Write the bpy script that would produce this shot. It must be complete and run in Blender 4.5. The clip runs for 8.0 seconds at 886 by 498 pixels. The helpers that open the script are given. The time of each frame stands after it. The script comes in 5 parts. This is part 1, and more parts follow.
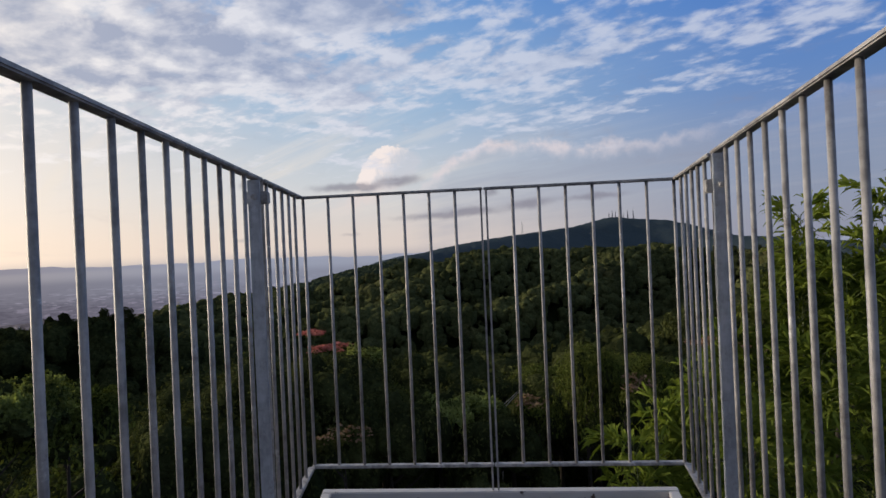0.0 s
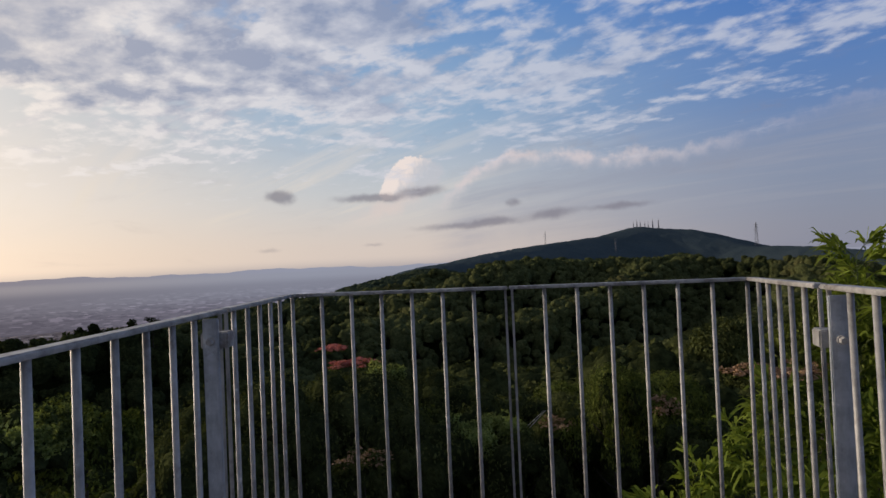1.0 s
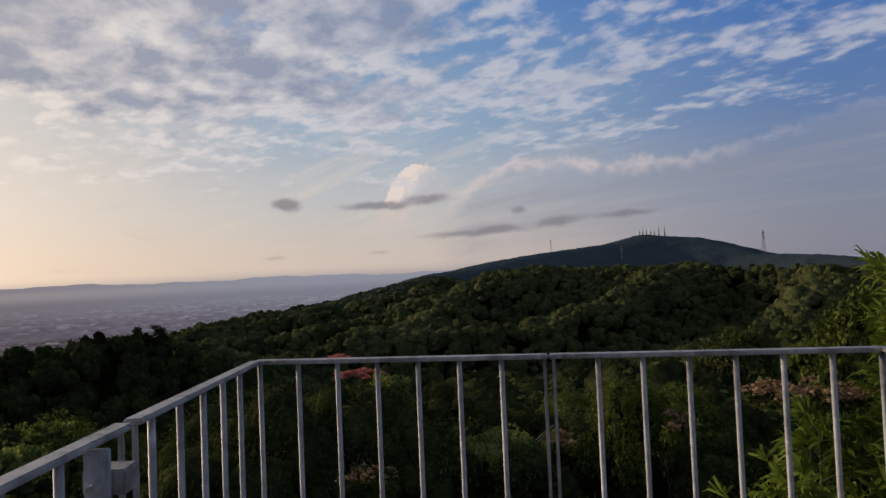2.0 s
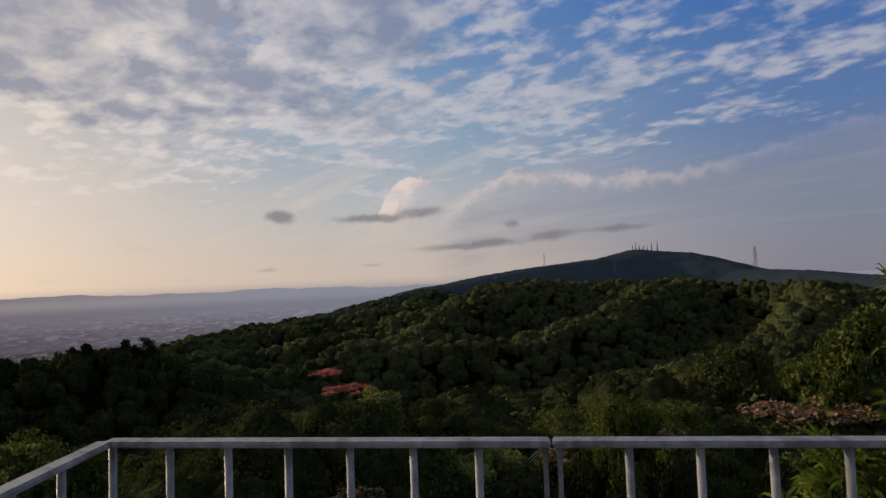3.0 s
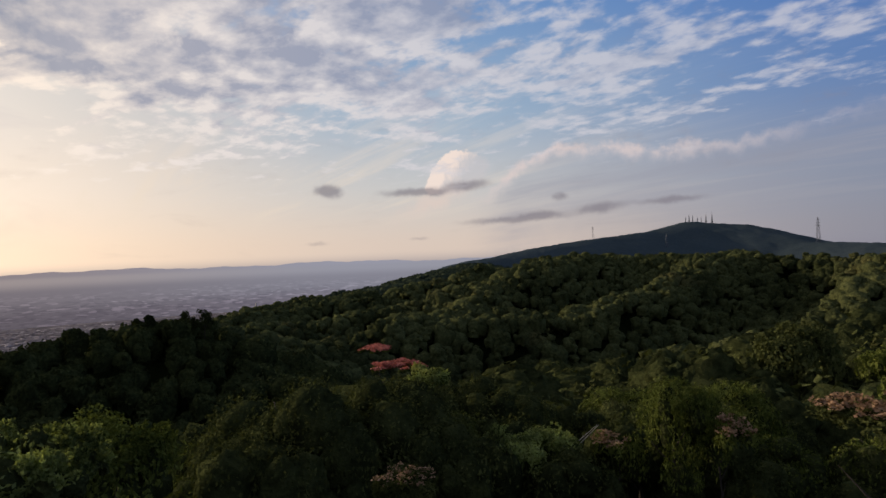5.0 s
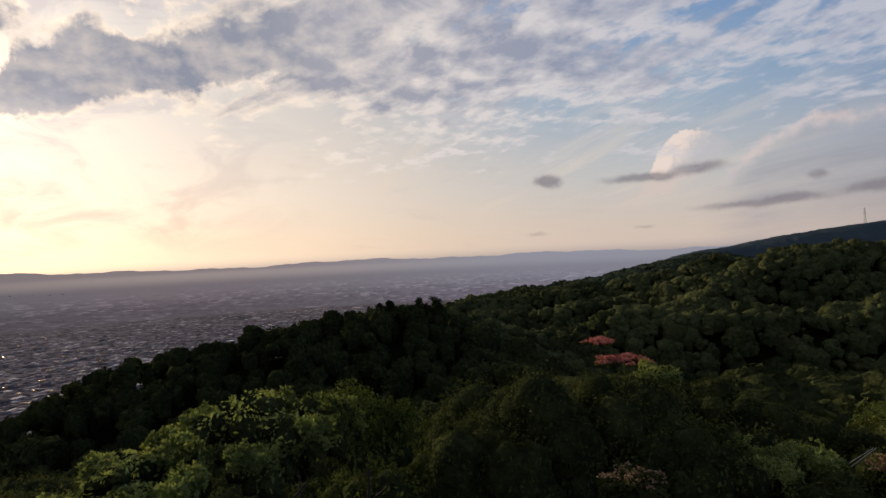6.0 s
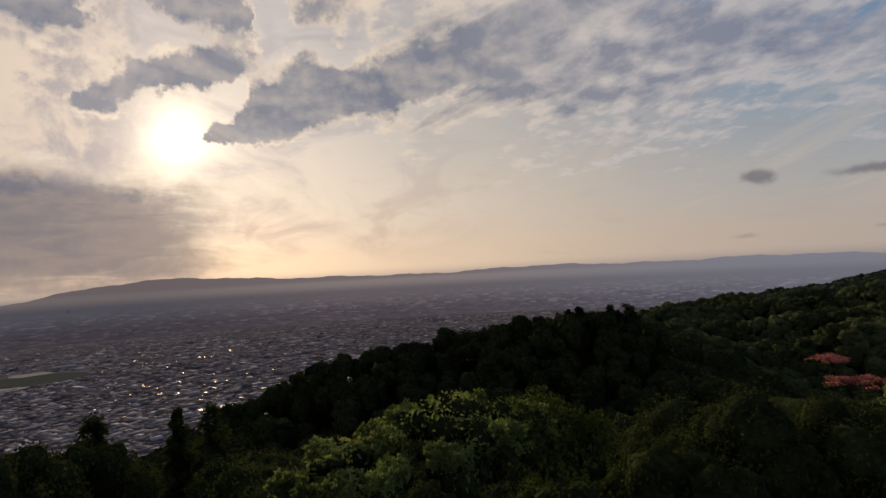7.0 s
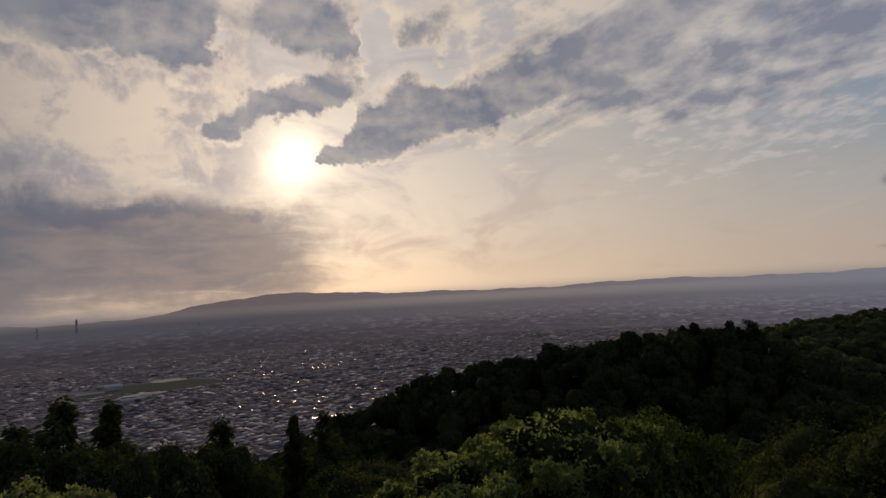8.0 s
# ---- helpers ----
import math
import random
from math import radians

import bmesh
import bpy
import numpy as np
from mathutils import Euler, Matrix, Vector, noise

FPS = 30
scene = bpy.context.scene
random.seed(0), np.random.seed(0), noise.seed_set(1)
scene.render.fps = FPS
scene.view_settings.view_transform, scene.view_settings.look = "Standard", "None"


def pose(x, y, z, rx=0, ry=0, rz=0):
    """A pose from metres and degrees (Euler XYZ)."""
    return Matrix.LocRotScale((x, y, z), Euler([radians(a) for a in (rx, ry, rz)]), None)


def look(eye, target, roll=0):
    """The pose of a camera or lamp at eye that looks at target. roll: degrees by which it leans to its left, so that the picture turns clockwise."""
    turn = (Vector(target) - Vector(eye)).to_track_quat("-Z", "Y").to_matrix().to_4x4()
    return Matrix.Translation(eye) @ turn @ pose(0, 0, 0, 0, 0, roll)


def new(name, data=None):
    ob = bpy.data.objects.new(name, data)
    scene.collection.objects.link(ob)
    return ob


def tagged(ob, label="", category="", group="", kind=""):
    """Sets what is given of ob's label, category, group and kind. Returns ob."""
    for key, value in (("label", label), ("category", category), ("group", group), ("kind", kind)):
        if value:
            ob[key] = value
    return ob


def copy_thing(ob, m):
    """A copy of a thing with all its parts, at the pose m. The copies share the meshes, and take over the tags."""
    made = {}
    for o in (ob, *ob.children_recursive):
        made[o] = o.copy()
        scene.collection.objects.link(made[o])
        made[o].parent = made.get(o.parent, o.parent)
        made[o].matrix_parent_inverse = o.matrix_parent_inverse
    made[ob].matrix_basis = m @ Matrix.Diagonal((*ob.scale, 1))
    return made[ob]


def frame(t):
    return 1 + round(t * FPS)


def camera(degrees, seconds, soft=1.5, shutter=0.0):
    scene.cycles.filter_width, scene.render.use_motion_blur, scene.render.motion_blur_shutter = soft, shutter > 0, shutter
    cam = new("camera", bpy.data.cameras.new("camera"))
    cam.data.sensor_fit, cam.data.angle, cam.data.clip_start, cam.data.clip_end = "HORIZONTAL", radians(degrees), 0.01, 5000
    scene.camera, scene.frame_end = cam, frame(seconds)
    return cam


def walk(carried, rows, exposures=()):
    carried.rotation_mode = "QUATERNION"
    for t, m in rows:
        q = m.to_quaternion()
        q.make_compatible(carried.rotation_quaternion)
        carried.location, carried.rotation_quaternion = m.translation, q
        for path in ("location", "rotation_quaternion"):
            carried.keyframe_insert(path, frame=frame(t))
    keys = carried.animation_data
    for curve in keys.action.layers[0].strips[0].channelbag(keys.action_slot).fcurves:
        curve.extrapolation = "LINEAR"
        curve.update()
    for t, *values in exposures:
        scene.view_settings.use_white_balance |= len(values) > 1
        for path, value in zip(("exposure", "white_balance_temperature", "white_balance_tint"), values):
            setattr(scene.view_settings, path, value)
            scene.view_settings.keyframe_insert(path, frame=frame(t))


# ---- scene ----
cam = camera(75.2, 8.0)
# Metres; x to the right along the front rail, y ahead, z up from the deck's rim.
PATH = [
    (0.0, 0.03, -2.418, 1.045, 4.9, -0.49, 2.5),
    (0.5, -0.017, -2.196, 1.208, 6.07, 0.19, 2.55),
    (1.0, 0.029, -1.989, 1.391, 7.15, 0.62, 2.55),
    (1.5, -0.058, -1.746, 1.48, 7.52, 0.48, 2.63),
    (1.7, -0.06, -1.645, 1.497, 7.7, 0.8, 2.55),
    (2.8, -0.05, -1.065, 1.543, 7.3, 2.45, 2.15),
    (3.0, -0.049, -0.963, 1.546, 7.03, 2.69, 2.1),
    (3.2, -0.05, -0.865, 1.562, 6.9, 3.0, 1.95),
    (3.5, -0.06, -0.74, 1.60, 6.7, 3.3, 1.8),
    (4.0, -0.08, -0.62, 1.66, 6.58, 1.64, 1.6),
    (4.2, -0.10, -0.60, 1.69, 6.7, 0.8, 1.65),
    (5.3, -0.23, -0.55, 1.80, 16.85, 0.02, 2.4),
    (5.5, -0.25, -0.55, 1.82, 21.6, 0.15, 2.5),
    (6.0, -0.28, -0.55, 1.84, 33.33, 0.14, 2.68),
    (6.5, -0.30, -0.57, 1.86, 43.99, 0.89, 2.86),
    (7.0, -0.32, -0.59, 1.88, 51.85, 1.6, 3.04),
    (7.5, -0.33, -0.61, 1.89, 58.14, 2.73, 3.21),
    (8.0, -0.34, -0.62, 1.90, 62.04, 3.58, 3.25),
]
walk(cam, [(t, pose(x, y, z, 90 + p, r, w)) for t, x, y, z, w, p, r in PATH], [(0.0, 0.08, 6100, 8), (1.0, -0.07, 6250, 8.5), (1.7, -0.20, 6350, 9), (2.8, -0.3, 6500, 10), (3.5, -0.36, 6550, 10), (4.2, -0.25, 6600, 10), (5.3, -0.03, 6600, 10), (6.0, -0.18, 6600, 10), (6.5, -0.52, 6600, 10), (7.0, -0.68, 6600, 10), (8.0, -0.78, 6600, 10)])
EYE = Vector((-0.1, -0.7, 1.7))
SUN_AZ, SUN_EL = 76.0, 12.5        # degrees to the left of the deck's axis, and up


def heading(az, el=0.0):
    """The unit way at az degrees to the left of y and el degrees up."""
    a, e = radians(az), radians(el)
    return Vector((-math.sin(a) * math.cos(e), math.cos(a) * math.cos(e), math.sin(e)))


def spot(az, r, el=0.0):
    """The place r metres out from the deck, at that bearing and sight line."""
    a = radians(az)
    return Vector((EYE.x - math.sin(a) * r, EYE.y + math.cos(a) * r, EYE.z + r * math.tan(radians(el))))


# ---- sun and sky ----
sun = new("sun", bpy.data.lights.new("sun", "SUN"))
sun.data.energy, sun.data.angle, sun.data.color = 2.7, radians(3.0), (1.0, 0.80, 0.58)
sun.matrix_world = look(heading(SUN_AZ, SUN_EL) * 50, (0, 0, 0))


class Net:
    """Short hand for shader nodes."""

    def __init__(self, tree):
        self.tree, self.nodes, self.links = tree, tree.nodes, tree.links
        self.nodes.clear()

    def put(self, sock, v):
        if isinstance(v, bpy.types.NodeSocket):
            self.links.new(v, sock)
        elif isinstance(v, (tuple, list)) and len(v) == 3 and sock.type == "RGBA":
            sock.default_value = (*v, 1)
        else:
            sock.default_value = v

    def node(self, kind, out=0, **ins):
        n = self.nodes.new(kind)
        for k, v in ins.items():
            key = int(k[1:]) if k[0] == "i" and k[1:].isdigit() else k.replace("_", " ")
            self.put(n.inputs[key], v)
        return n.outputs[out]

    def m(self, op, *a, clamp=False):
        n = self.nodes.new("ShaderNodeMath")
        n.operation, n.use_clamp = op, clamp
        for s, v in zip(n.inputs, a):
            self.put(s, v)
        return n.outputs[0]

    def step(self, v, lo, hi, a=0.0, b=1.0):
        n = self.nodes.new("ShaderNodeMapRange")
        n.interpolation_type = "SMOOTHSTEP"
        for s, w in zip(n.inputs, (v, lo, hi, a, b)):
            self.put(s, w)
        return n.outputs[0]

    def mix(self, fac, a, b, kind="MIX"):
        n = self.nodes.new("ShaderNodeMix")
        n.data_type, n.blend_type, n.clamp_factor = "RGBA", kind, True
        self.put(n.inputs[0], fac), self.put(n.inputs[6], a), self.put(n.inputs[7], b)
        return n.outputs[2]

    def noise(self, vec, scale, detail=3.0, rough=0.5, warp=0.0, out=0):
        return self.node("ShaderNodeTexNoise", out, Vector=vec, Scale=scale, Detail=detail, Roughness=rough, Distortion=warp)

    def ramp(self, fac, stops, mode="LINEAR"):
        n = self.nodes.new("ShaderNodeValToRGB")
        el = n.color_ramp.elements
        n.color_ramp.interpolation = mode
        while len(el) < len(stops):
            el.new(0.5)
        for e, (p, c) in zip(el, stops):
            e.position, e.color = p, (*c, 1)
        self.put(n.inputs[0], fac)
        return n.outputs[0]


def srgb(r, g, b):
    """Linear values of an everyday 0-255 colour."""
    return tuple((c / 12.92 if c <= 0.04045 else ((c + 0.055) / 1.055) ** 2.4) for c in (r / 255, g / 255, b / 255))


def build_sky():
    world = bpy.data.worlds.new("evening_sky")
    scene.world = world
    world.use_nodes = True
    k = Net(world.node_tree)
    way = k.node("ShaderNodeTexCoord", 0)
    sep = k.nodes.new("ShaderNodeSeparateXYZ")
    k.links.new(way, sep.inputs[0])
    x, y, z = sep.outputs
    deg = 57.29578
    az = k.m("MULTIPLY", k.m("ARCTAN2", k.m("MULTIPLY", x, -1.0), y), deg)
    el = k.m("MULTIPLY", k.m("ARCSINE", z), deg)
    mul, add, sub = (lambda a, b: k.m("MULTIPLY", a, b)), (lambda a, b: k.m("ADD", a, b)), (lambda a, b: k.m("SUBTRACT", a, b))

    def air(low, mid, high, top):
        """Colours at the skyline, at 6, 13 and 26 degrees up."""
        c = k.mix(k.step(el, 0.0, 7.0), srgb(*low), srgb(*mid))
        c = k.mix(k.step(el, 5.0, 15.0), c, srgb(*high))
        return k.mix(k.step(el, 12.0, 27.0), c, srgb(*top))

    # clear air: blue away from the sun, pale and warm towards it
    air_tree = k.nodes.new("ShaderNodeTexSky")
    air_tree.sky_type, air_tree.sun_disc, air_tree.altitude, air_tree.dust_density = "NISHITA", False, 300.0, 1.5
    air_tree.sun_elevation, air_tree.sun_rotation = radians(SUN_EL), radians(-SUN_AZ)
    nishita = k.mix(1.0, air_tree.outputs[0], (0.10, 0.10, 0.10), "MULTIPLY")
    shade_side = air((144, 145, 160), (132, 143, 168), (98, 131, 184), (60, 113, 190))
    middle = air((224, 206, 194), (205, 204, 204), (158, 182, 206), (104, 146, 200))
    sun_side = air((252, 226, 202), (243, 226, 211), (220, 213, 207), (206, 203, 206))
    col = k.mix(k.step(az, -30.0, 14.0), shade_side, middle)
    col = k.mix(k.step(az, 12.0, 50.0), col, sun_side)
    col = k.mix(0.06, col, nishita)
    near, sunny = k.step(az, -5.0, 60.0), k.step(az, 26.0, 62.0)

    # the plane of the cloud sheet, turned so that its rolls run along the first axis
    den = add(k.m("MAXIMUM", z, 0.0), 0.12)
    u, v = k.m("DIVIDE", x, den), k.m("DIVIDE", y, den)
    roll = heading(52.0)
    along = add(mul(u, roll.x), mul(v, roll.y))
    across = sub(mul(v, roll.x), mul(u, roll.y))

    def plane(stretch, shift=0.0):
        """A place on the cloud sheet, drawn out along the rolls, moved by shift towards the sun."""
        j = k.nodes.new("ShaderNodeCombineXYZ")
        k.put(j.inputs[0], mul(add(along, shift * 0.92), stretch)), k.put(j.inputs[1], add(across, shift * 0.39))
        return j.outputs[0]

    def jitter(scale, detail, rough, wide, tall):
        """az and el shaken by a noise of that scale."""
        s = k.nodes.new("ShaderNodeSeparateXYZ")
        k.links.new(k.noise(way, scale, detail, rough, out=1), s.inputs[0])
        return add(az, mul(sub(s.outputs[0], 0.5), wide)), add(el, mul(sub(s.outputs[1], 0.5), tall))

    waz, wel = jitter(9.0, 6.0, 0.62, 7.0, 3.8)
    saz, sel = jitter(38.0, 3.0, 0.58, 2.2, 1.5)

    def puff(a, e, a0, e0, sa, se, lean=0.0):
        """A soft heap: 1 at its heart, falling off over sa, se degrees, rising by lean per degree to the right."""
        da = sub(a, a0)
        de = add(sub(e, e0), mul(da, lean)) if lean else sub(e, e0)
        p, q = k.m("DIVIDE", da, sa), k.m("DIVIDE", de, se)
        return k.m("EXPONENT", mul(add(mul(p, p), mul(q, q)), -1.0))

    def heap(rows, a, e):
        f = 0.0
        for row in rows:
            f = add(f, mul(puff(a, e, *row[:-1]), row[-1]))
        return f

    # high thin wisps drawn out along the rolls
    wisp = k.noise(plane(0.16), 2.6, 7.0, 0.60, 0.5)
    wisp = mul(mul(k.step(wisp, 0.47, 0.68), mul(k.step(el, 2.0, 6.0), k.step(el, 19.0, 11.0))), k.step(az, -12.0, 30.0, 0.10, 0.60))
    col = k.mix(wisp, col, k.mix(k.step(el, 5.0, 14.0), srgb(238, 222, 204), srgb(224, 216, 212)))

    # uneven haze on the sun's side: lilac and rose drifts
    drift = k.noise(k.node("ShaderNodeMapping", Vector=way, Scale=(4.0, 4.0, 9.0)), 1.5, 7.0, 0.58, 0.7)
    haze = mul(k.step(az, 40.0, 66.0), mul(k.step(el, -1.0, 4.0), k.step(el, 30.0, 22.0)))
    col = k.mix(mul(haze, k.step(drift, 0.48, 0.66, 0.0, 0.62)), col, k.mix(k.step(el, 3.0, 13.0), srgb(214, 186, 172), srgb(182, 178, 188)))
    # the grey bank low on the shaded side, with its lit brim
    edge = add(add(add(6.0, k.step(az, 7.4, 0.6, 0.0, 3.0)), k.step(az, -16.0, -34.0, 0.0, 3.4)), mul(sub(k.noise(way, 5.0, 4.0, 0.6), 0.5), 4.5))
    brim = sub(edge, sub(add(sel, wel), el))
    side = k.step(az, 9.5, 4.0)
    thin = k.step(k.noise(plane(0.3), 2.0, 5.0, 0.6), 0.34, 0.62, 0.35, 1.0)
    col = k.mix(mul(mul(k.step(brim, -0.5, 2.2), k.step(brim, 10.0, 3.0)), mul(side, mul(thin, 0.50))), col, srgb(152, 154, 169))
    fade = mul(mul(side, k.step(az, -26.0, -2.0, 0.16, 0.85)), k.step(k.noise(way, 26.0, 5.0, 0.62), 0.34, 0.62, 0.2, 1.0))
    col = k.mix(mul(mul(k.step(brim, -0.5, 0.3), k.step(brim, 1.7, 0.1)), fade), col, srgb(224, 208, 206))
    # cumulus tower: a sunlit cauliflower flank that melts away to the right
    caz, cel = jitter(75.0, 3.0, 0.55, 1.3, 1.1)
    tower = heap(((12.0, 6.7, 1.0, 0.9, 1.0), (11.4, 7.7, 1.0, 0.9, 1.0), (10.6, 8.6, 1.0, 0.8, 1.0), (9.4, 9.2, 1.1, 0.6, 1.0), (9.8, 7.5, 1.8, 1.4, 0.9), (7.8, 8.2, 1.5, 1.2, 0.7), (11.0, 6.1, 1.6, 0.6, 0.8)), caz, cel)
    flank = k.step(add(add(sub(caz, 10.6), mul(sub(cel, 8.0), 0.75)), mul(sub(k.noise(k.node("ShaderNodeMapping", Vector=way, Scale=(90.0, 90.0, 30.0)), 1.0, 3.0, 0.6), 0.5), 3.0)), -2.2, 0.8)
    col = k.mix(mul(k.step(tower, 0.30, 0.62), k.step(flank, 0.0, 1.0, 0.5, 0.95)), col, k.mix(flank, srgb(204, 199, 203), srgb(246, 228, 218)))
    col = k.mix(mul(puff(saz, sel, 12.4, 4.9, 3.0, 0.8, 0.35), 0.65), col, srgb(228, 208, 198))
    # dark slivers
    slivers = heap(((15.2, 5.95, 2.6, 0.42, 0.02, 0.9), (12.4, 5.85, 1.6, 0.42, 0.0, 0.8), (9.0, 6.45, 2.4, 0.55, 0.05, 1.0), (23.3, 6.3, 1.0, 0.6, 0.0, 0.9), (22.2, 6.1, 0.9, 0.7, 0.0, 0.9), (5.5, 2.85, 4.6, 0.36, 0.03, 0.8), (1.8, 3.2, 2.2, 0.5, 0.0, 0.8), (-3.6, 3.6, 2.2, 0.62, 0.05, 1.0),
                    (-10.0, 4.0, 3.2, 0.36, 0.02, 0.9), (0.0, 4.9, 0.9, 0.4, 0.0, 0.8), (24.0, 1.2, 1.4, 0.25, 0.0, 0.5), (14.0, 1.3, 1.2, 0.22, 0.0, 0.5)), add(az, mul(sub(saz, az), 0.8)), add(el, mul(sub(sel, el), 0.42)))
    col = k.mix(mul(k.step(slivers, 0.10, 1.0), 0.70), col, srgb(126, 121, 132))
    # soft mauve mass low beside the sun, under a darker grey bar
    soft = heap(((96.0, 4.5, 17.0, 5.0, 0.0, 1.0), (82.0, 3.6, 9.0, 3.8, 0.12, 0.75), (88.0, 7.4, 10.0, 2.2, 0.0, 0.6), (78.0, 0.5, 7.0, 2.2, 0.0, 0.45), (110.0, 6.0, 14.0, 8.0, 0.0, 1.0)), waz, wel)
    streak = k.noise(k.node("ShaderNodeMapping", Vector=way, Scale=(3.0, 3.0, 14.0)), 3.0, 6.0, 0.58, 0.6)
    curl = k.noise(way, 13.0, 7.0, 0.62, 0.3)
    soft = add(soft, add(mul(sub(streak, 0.5), 1.1), mul(sub(curl, 0.5), k.step(el, 4.0, 10.0, 0.4, 1.2))))
    mauve = k.mix(k.step(add(mul(streak, 0.6), mul(curl, 0.4)), 0.36, 0.64), srgb(110, 110, 125), srgb(148, 136, 138))
    col = k.mix(mul(k.step(soft, 0.05, 1.15), 0.90), col, mauve)
    bar = heap(((99.0, 9.0, 5.0, 1.6, 0.0, 1.0), (94.0, 7.6, 5.0, 1.3, 0.1, 0.9), (86.0, 8.2, 6.0, 1.0, 0.0, 0.75), (99.5, 11.6, 4.0, 0.8, 0.0, 0.8), (79.0, 7.4, 3.5, 0.7, 0.0, 0.5)), add(waz, sub(saz, az)), add(wel, sub(sel, el)))
    bar = add(bar, mul(sub(curl, 0.5), 1.3))
    col = k.mix(mul(k.step(bar, 0.34, 0.95), 0.80), col, srgb(112, 116, 136))
    # pale torn veils on the far side of the sun
    torn = k.noise(way, 10.0, 8.0, 0.62, 0.5)
    col = k.mix(mul(k.step(add(torn, mul(puff(az, el, 92.0, 17.0, 11.0, 7.0), 0.22)), 0.42, 0.62), mul(k.step(az, 74.0, 84.0), mul(k.step(el, 7.0, 11.0), 0.85))), col, k.mix(k.step(curl, 0.40, 0.60), srgb(166, 162, 172), srgb(236, 218, 202)))
    # the broken sheet: long soft rolls with small puffs, thickening into heavy ragged clouds round the sun
    def sheet_at(shift):
        p = plane(0.82, shift)
        return add(mul(k.noise(p, 1.0, 3.0, 0.5, 0.2), 0.42), mul(k.noise(p, 3.2, 7.0, 0.54, 0.25), 0.58))

    n = sheet_at(0.0)
    relief = sub(n, sheet_at(0.09))
    ragged = k.noise(way, 7.0, 6.0, 0.60, 0.3)
    billow = k.noise(way, 24.0, 5.0, 0.58)
    grain = k.noise(plane(0.85), 9.0, 4.0, 0.55, 0.2)           # small puffs strung along the rolls
    ahead = k.node("ShaderNodeMix", 1, i0=0.06, i4=way, i5=tuple(heading(SUN_AZ, SUN_EL)))
    k.nodes[-1].data_type = "VECTOR"
    crisp = sub(add(k.noise(way, 9.0, 5.0, 0.60), k.noise(way, 24.0, 4.0, 0.58)), add(k.noise(ahead, 9.0, 5.0, 0.60), k.noise(ahead, 24.0, 4.0, 0.58)))
    # slanting rolls beside the sun
    slant = k.nodes.new("ShaderNodeCombineXYZ")
    k.put(slant.inputs[0], mul(az, 0.075)), k.put(slant.inputs[1], mul(add(el, mul(az, 0.34)), 0.34))
    rolls = mul(sub(k.noise(slant.outputs[0], 1.0, 5.0, 0.56, 0.25), 0.5), mul(k.step(az, 14.0, 28.0), k.step(az, 64.0, 50.0)))
    left = k.step(az, -34.0, 30.0)
    base = add(mul(left, -3.4), 14.4)                      # the sheet's lower edge, degrees up
    cov = mul(k.step(sub(wel, base), -3.5, 4.5), add(0.52, sub(mul(left, 0.54), mul(sunny, 0.26))))
    haz = add(waz, mul(sub(saz, az), 1.5))
    hel = add(wel, mul(sub(sel, el), 1.8))
    heavy = heap(((71.4, 13.3, 2.6, 1.0, 0.0, 1.3), (66.5, 15.2, 3.0, 2.3, 0.1, 1.1), (63.2, 17.2, 3.4, 2.4, 0.1, 1.0), (58.5, 16.6, 4.2, 1.7, 0.15, 1.0), (53.6, 18.8, 4.0, 2.2, 0.2, 1.0), (47.8, 19.4, 4.2, 2.0, 0.3, 0.9), (43.6, 18.6, 3.0, 1.2, 0.3, 0.6),
                  (82.6, 15.6, 2.2, 0.9, 0.0, 0.9), (78.6, 17.4, 3.4, 1.5, 0.1, 1.0), (73.2, 18.9, 3.8, 1.3, 0.1, 1.0), (95.0, 24.0, 6.0, 2.8, 0.0, 1.0), (87.0, 24.6, 5.0, 3.0, 0.0, 1.0), (84.0, 22.0, 2.2, 1.1, 0.0, 0.5),
                  (75.0, 25.4, 4.2, 2.6, 0.0, 0.95), (70.2, 22.8, 1.8, 1.6, 0.0, 0.7), (62.6, 24.2, 3.0, 2.0, 0.3, 0.6), (38.0, 17.8, 4.6, 1.0, 0.28, 0.9), (33.0, 16.4, 6.0, 0.9, 0.22, 0.75), (27.5, 18.8, 6.0, 1.1, 0.22, 0.75), (41.0, 22.0, 5.0, 1.4, 0.2, 0.7),
                  (18.0, 25.6, 10.0, 2.6, 0.1, 0.50), (81.2, 22.8, 1.7, 1.2, 0.0, -0.7), (76.4, 13.0, 2.8, 1.7, 0.0, -0.9), (67.6, 22.6, 2.0, 2.6, 0.0, -0.6), (70.6, 16.4, 1.2, 1.6, 0.0, -0.5), (79.0, 21.4, 3.0, 0.9, 0.0, -0.5), (60.0, 20.8, 2.0, 1.0, 0.3, -0.4), (89.5, 16.6, 5.5, 2.8, 0.0, -0.75)), haz, hel)
    rho = add(mul(sub(n, 0.5), sub(4.2, mul(sunny, 2.4))), mul(cov, 0.85))
    rho = add(rho, mul(sub(ragged, 0.5), add(0.3, mul(sunny, 0.9))))
    rho = add(add(rho, mul(sub(billow, 0.5), add(0.2, mul(sunny, 0.5)))), add(mul(rolls, 2.2), add(mul(sub(grain, 0.5), sub(2.2, mul(sunny, 1.4))), sub(heavy, add(0.50, mul(sunny, 0.20))))))
    body = k.step(rho, k.step(sunny, 0.0, 1.0, -0.32, -0.10), k.step(sunny, 0.0, 1.0, 0.42, 0.24))
    body = mul(body, k.step(sub(el, base), -6.5, -2.5))
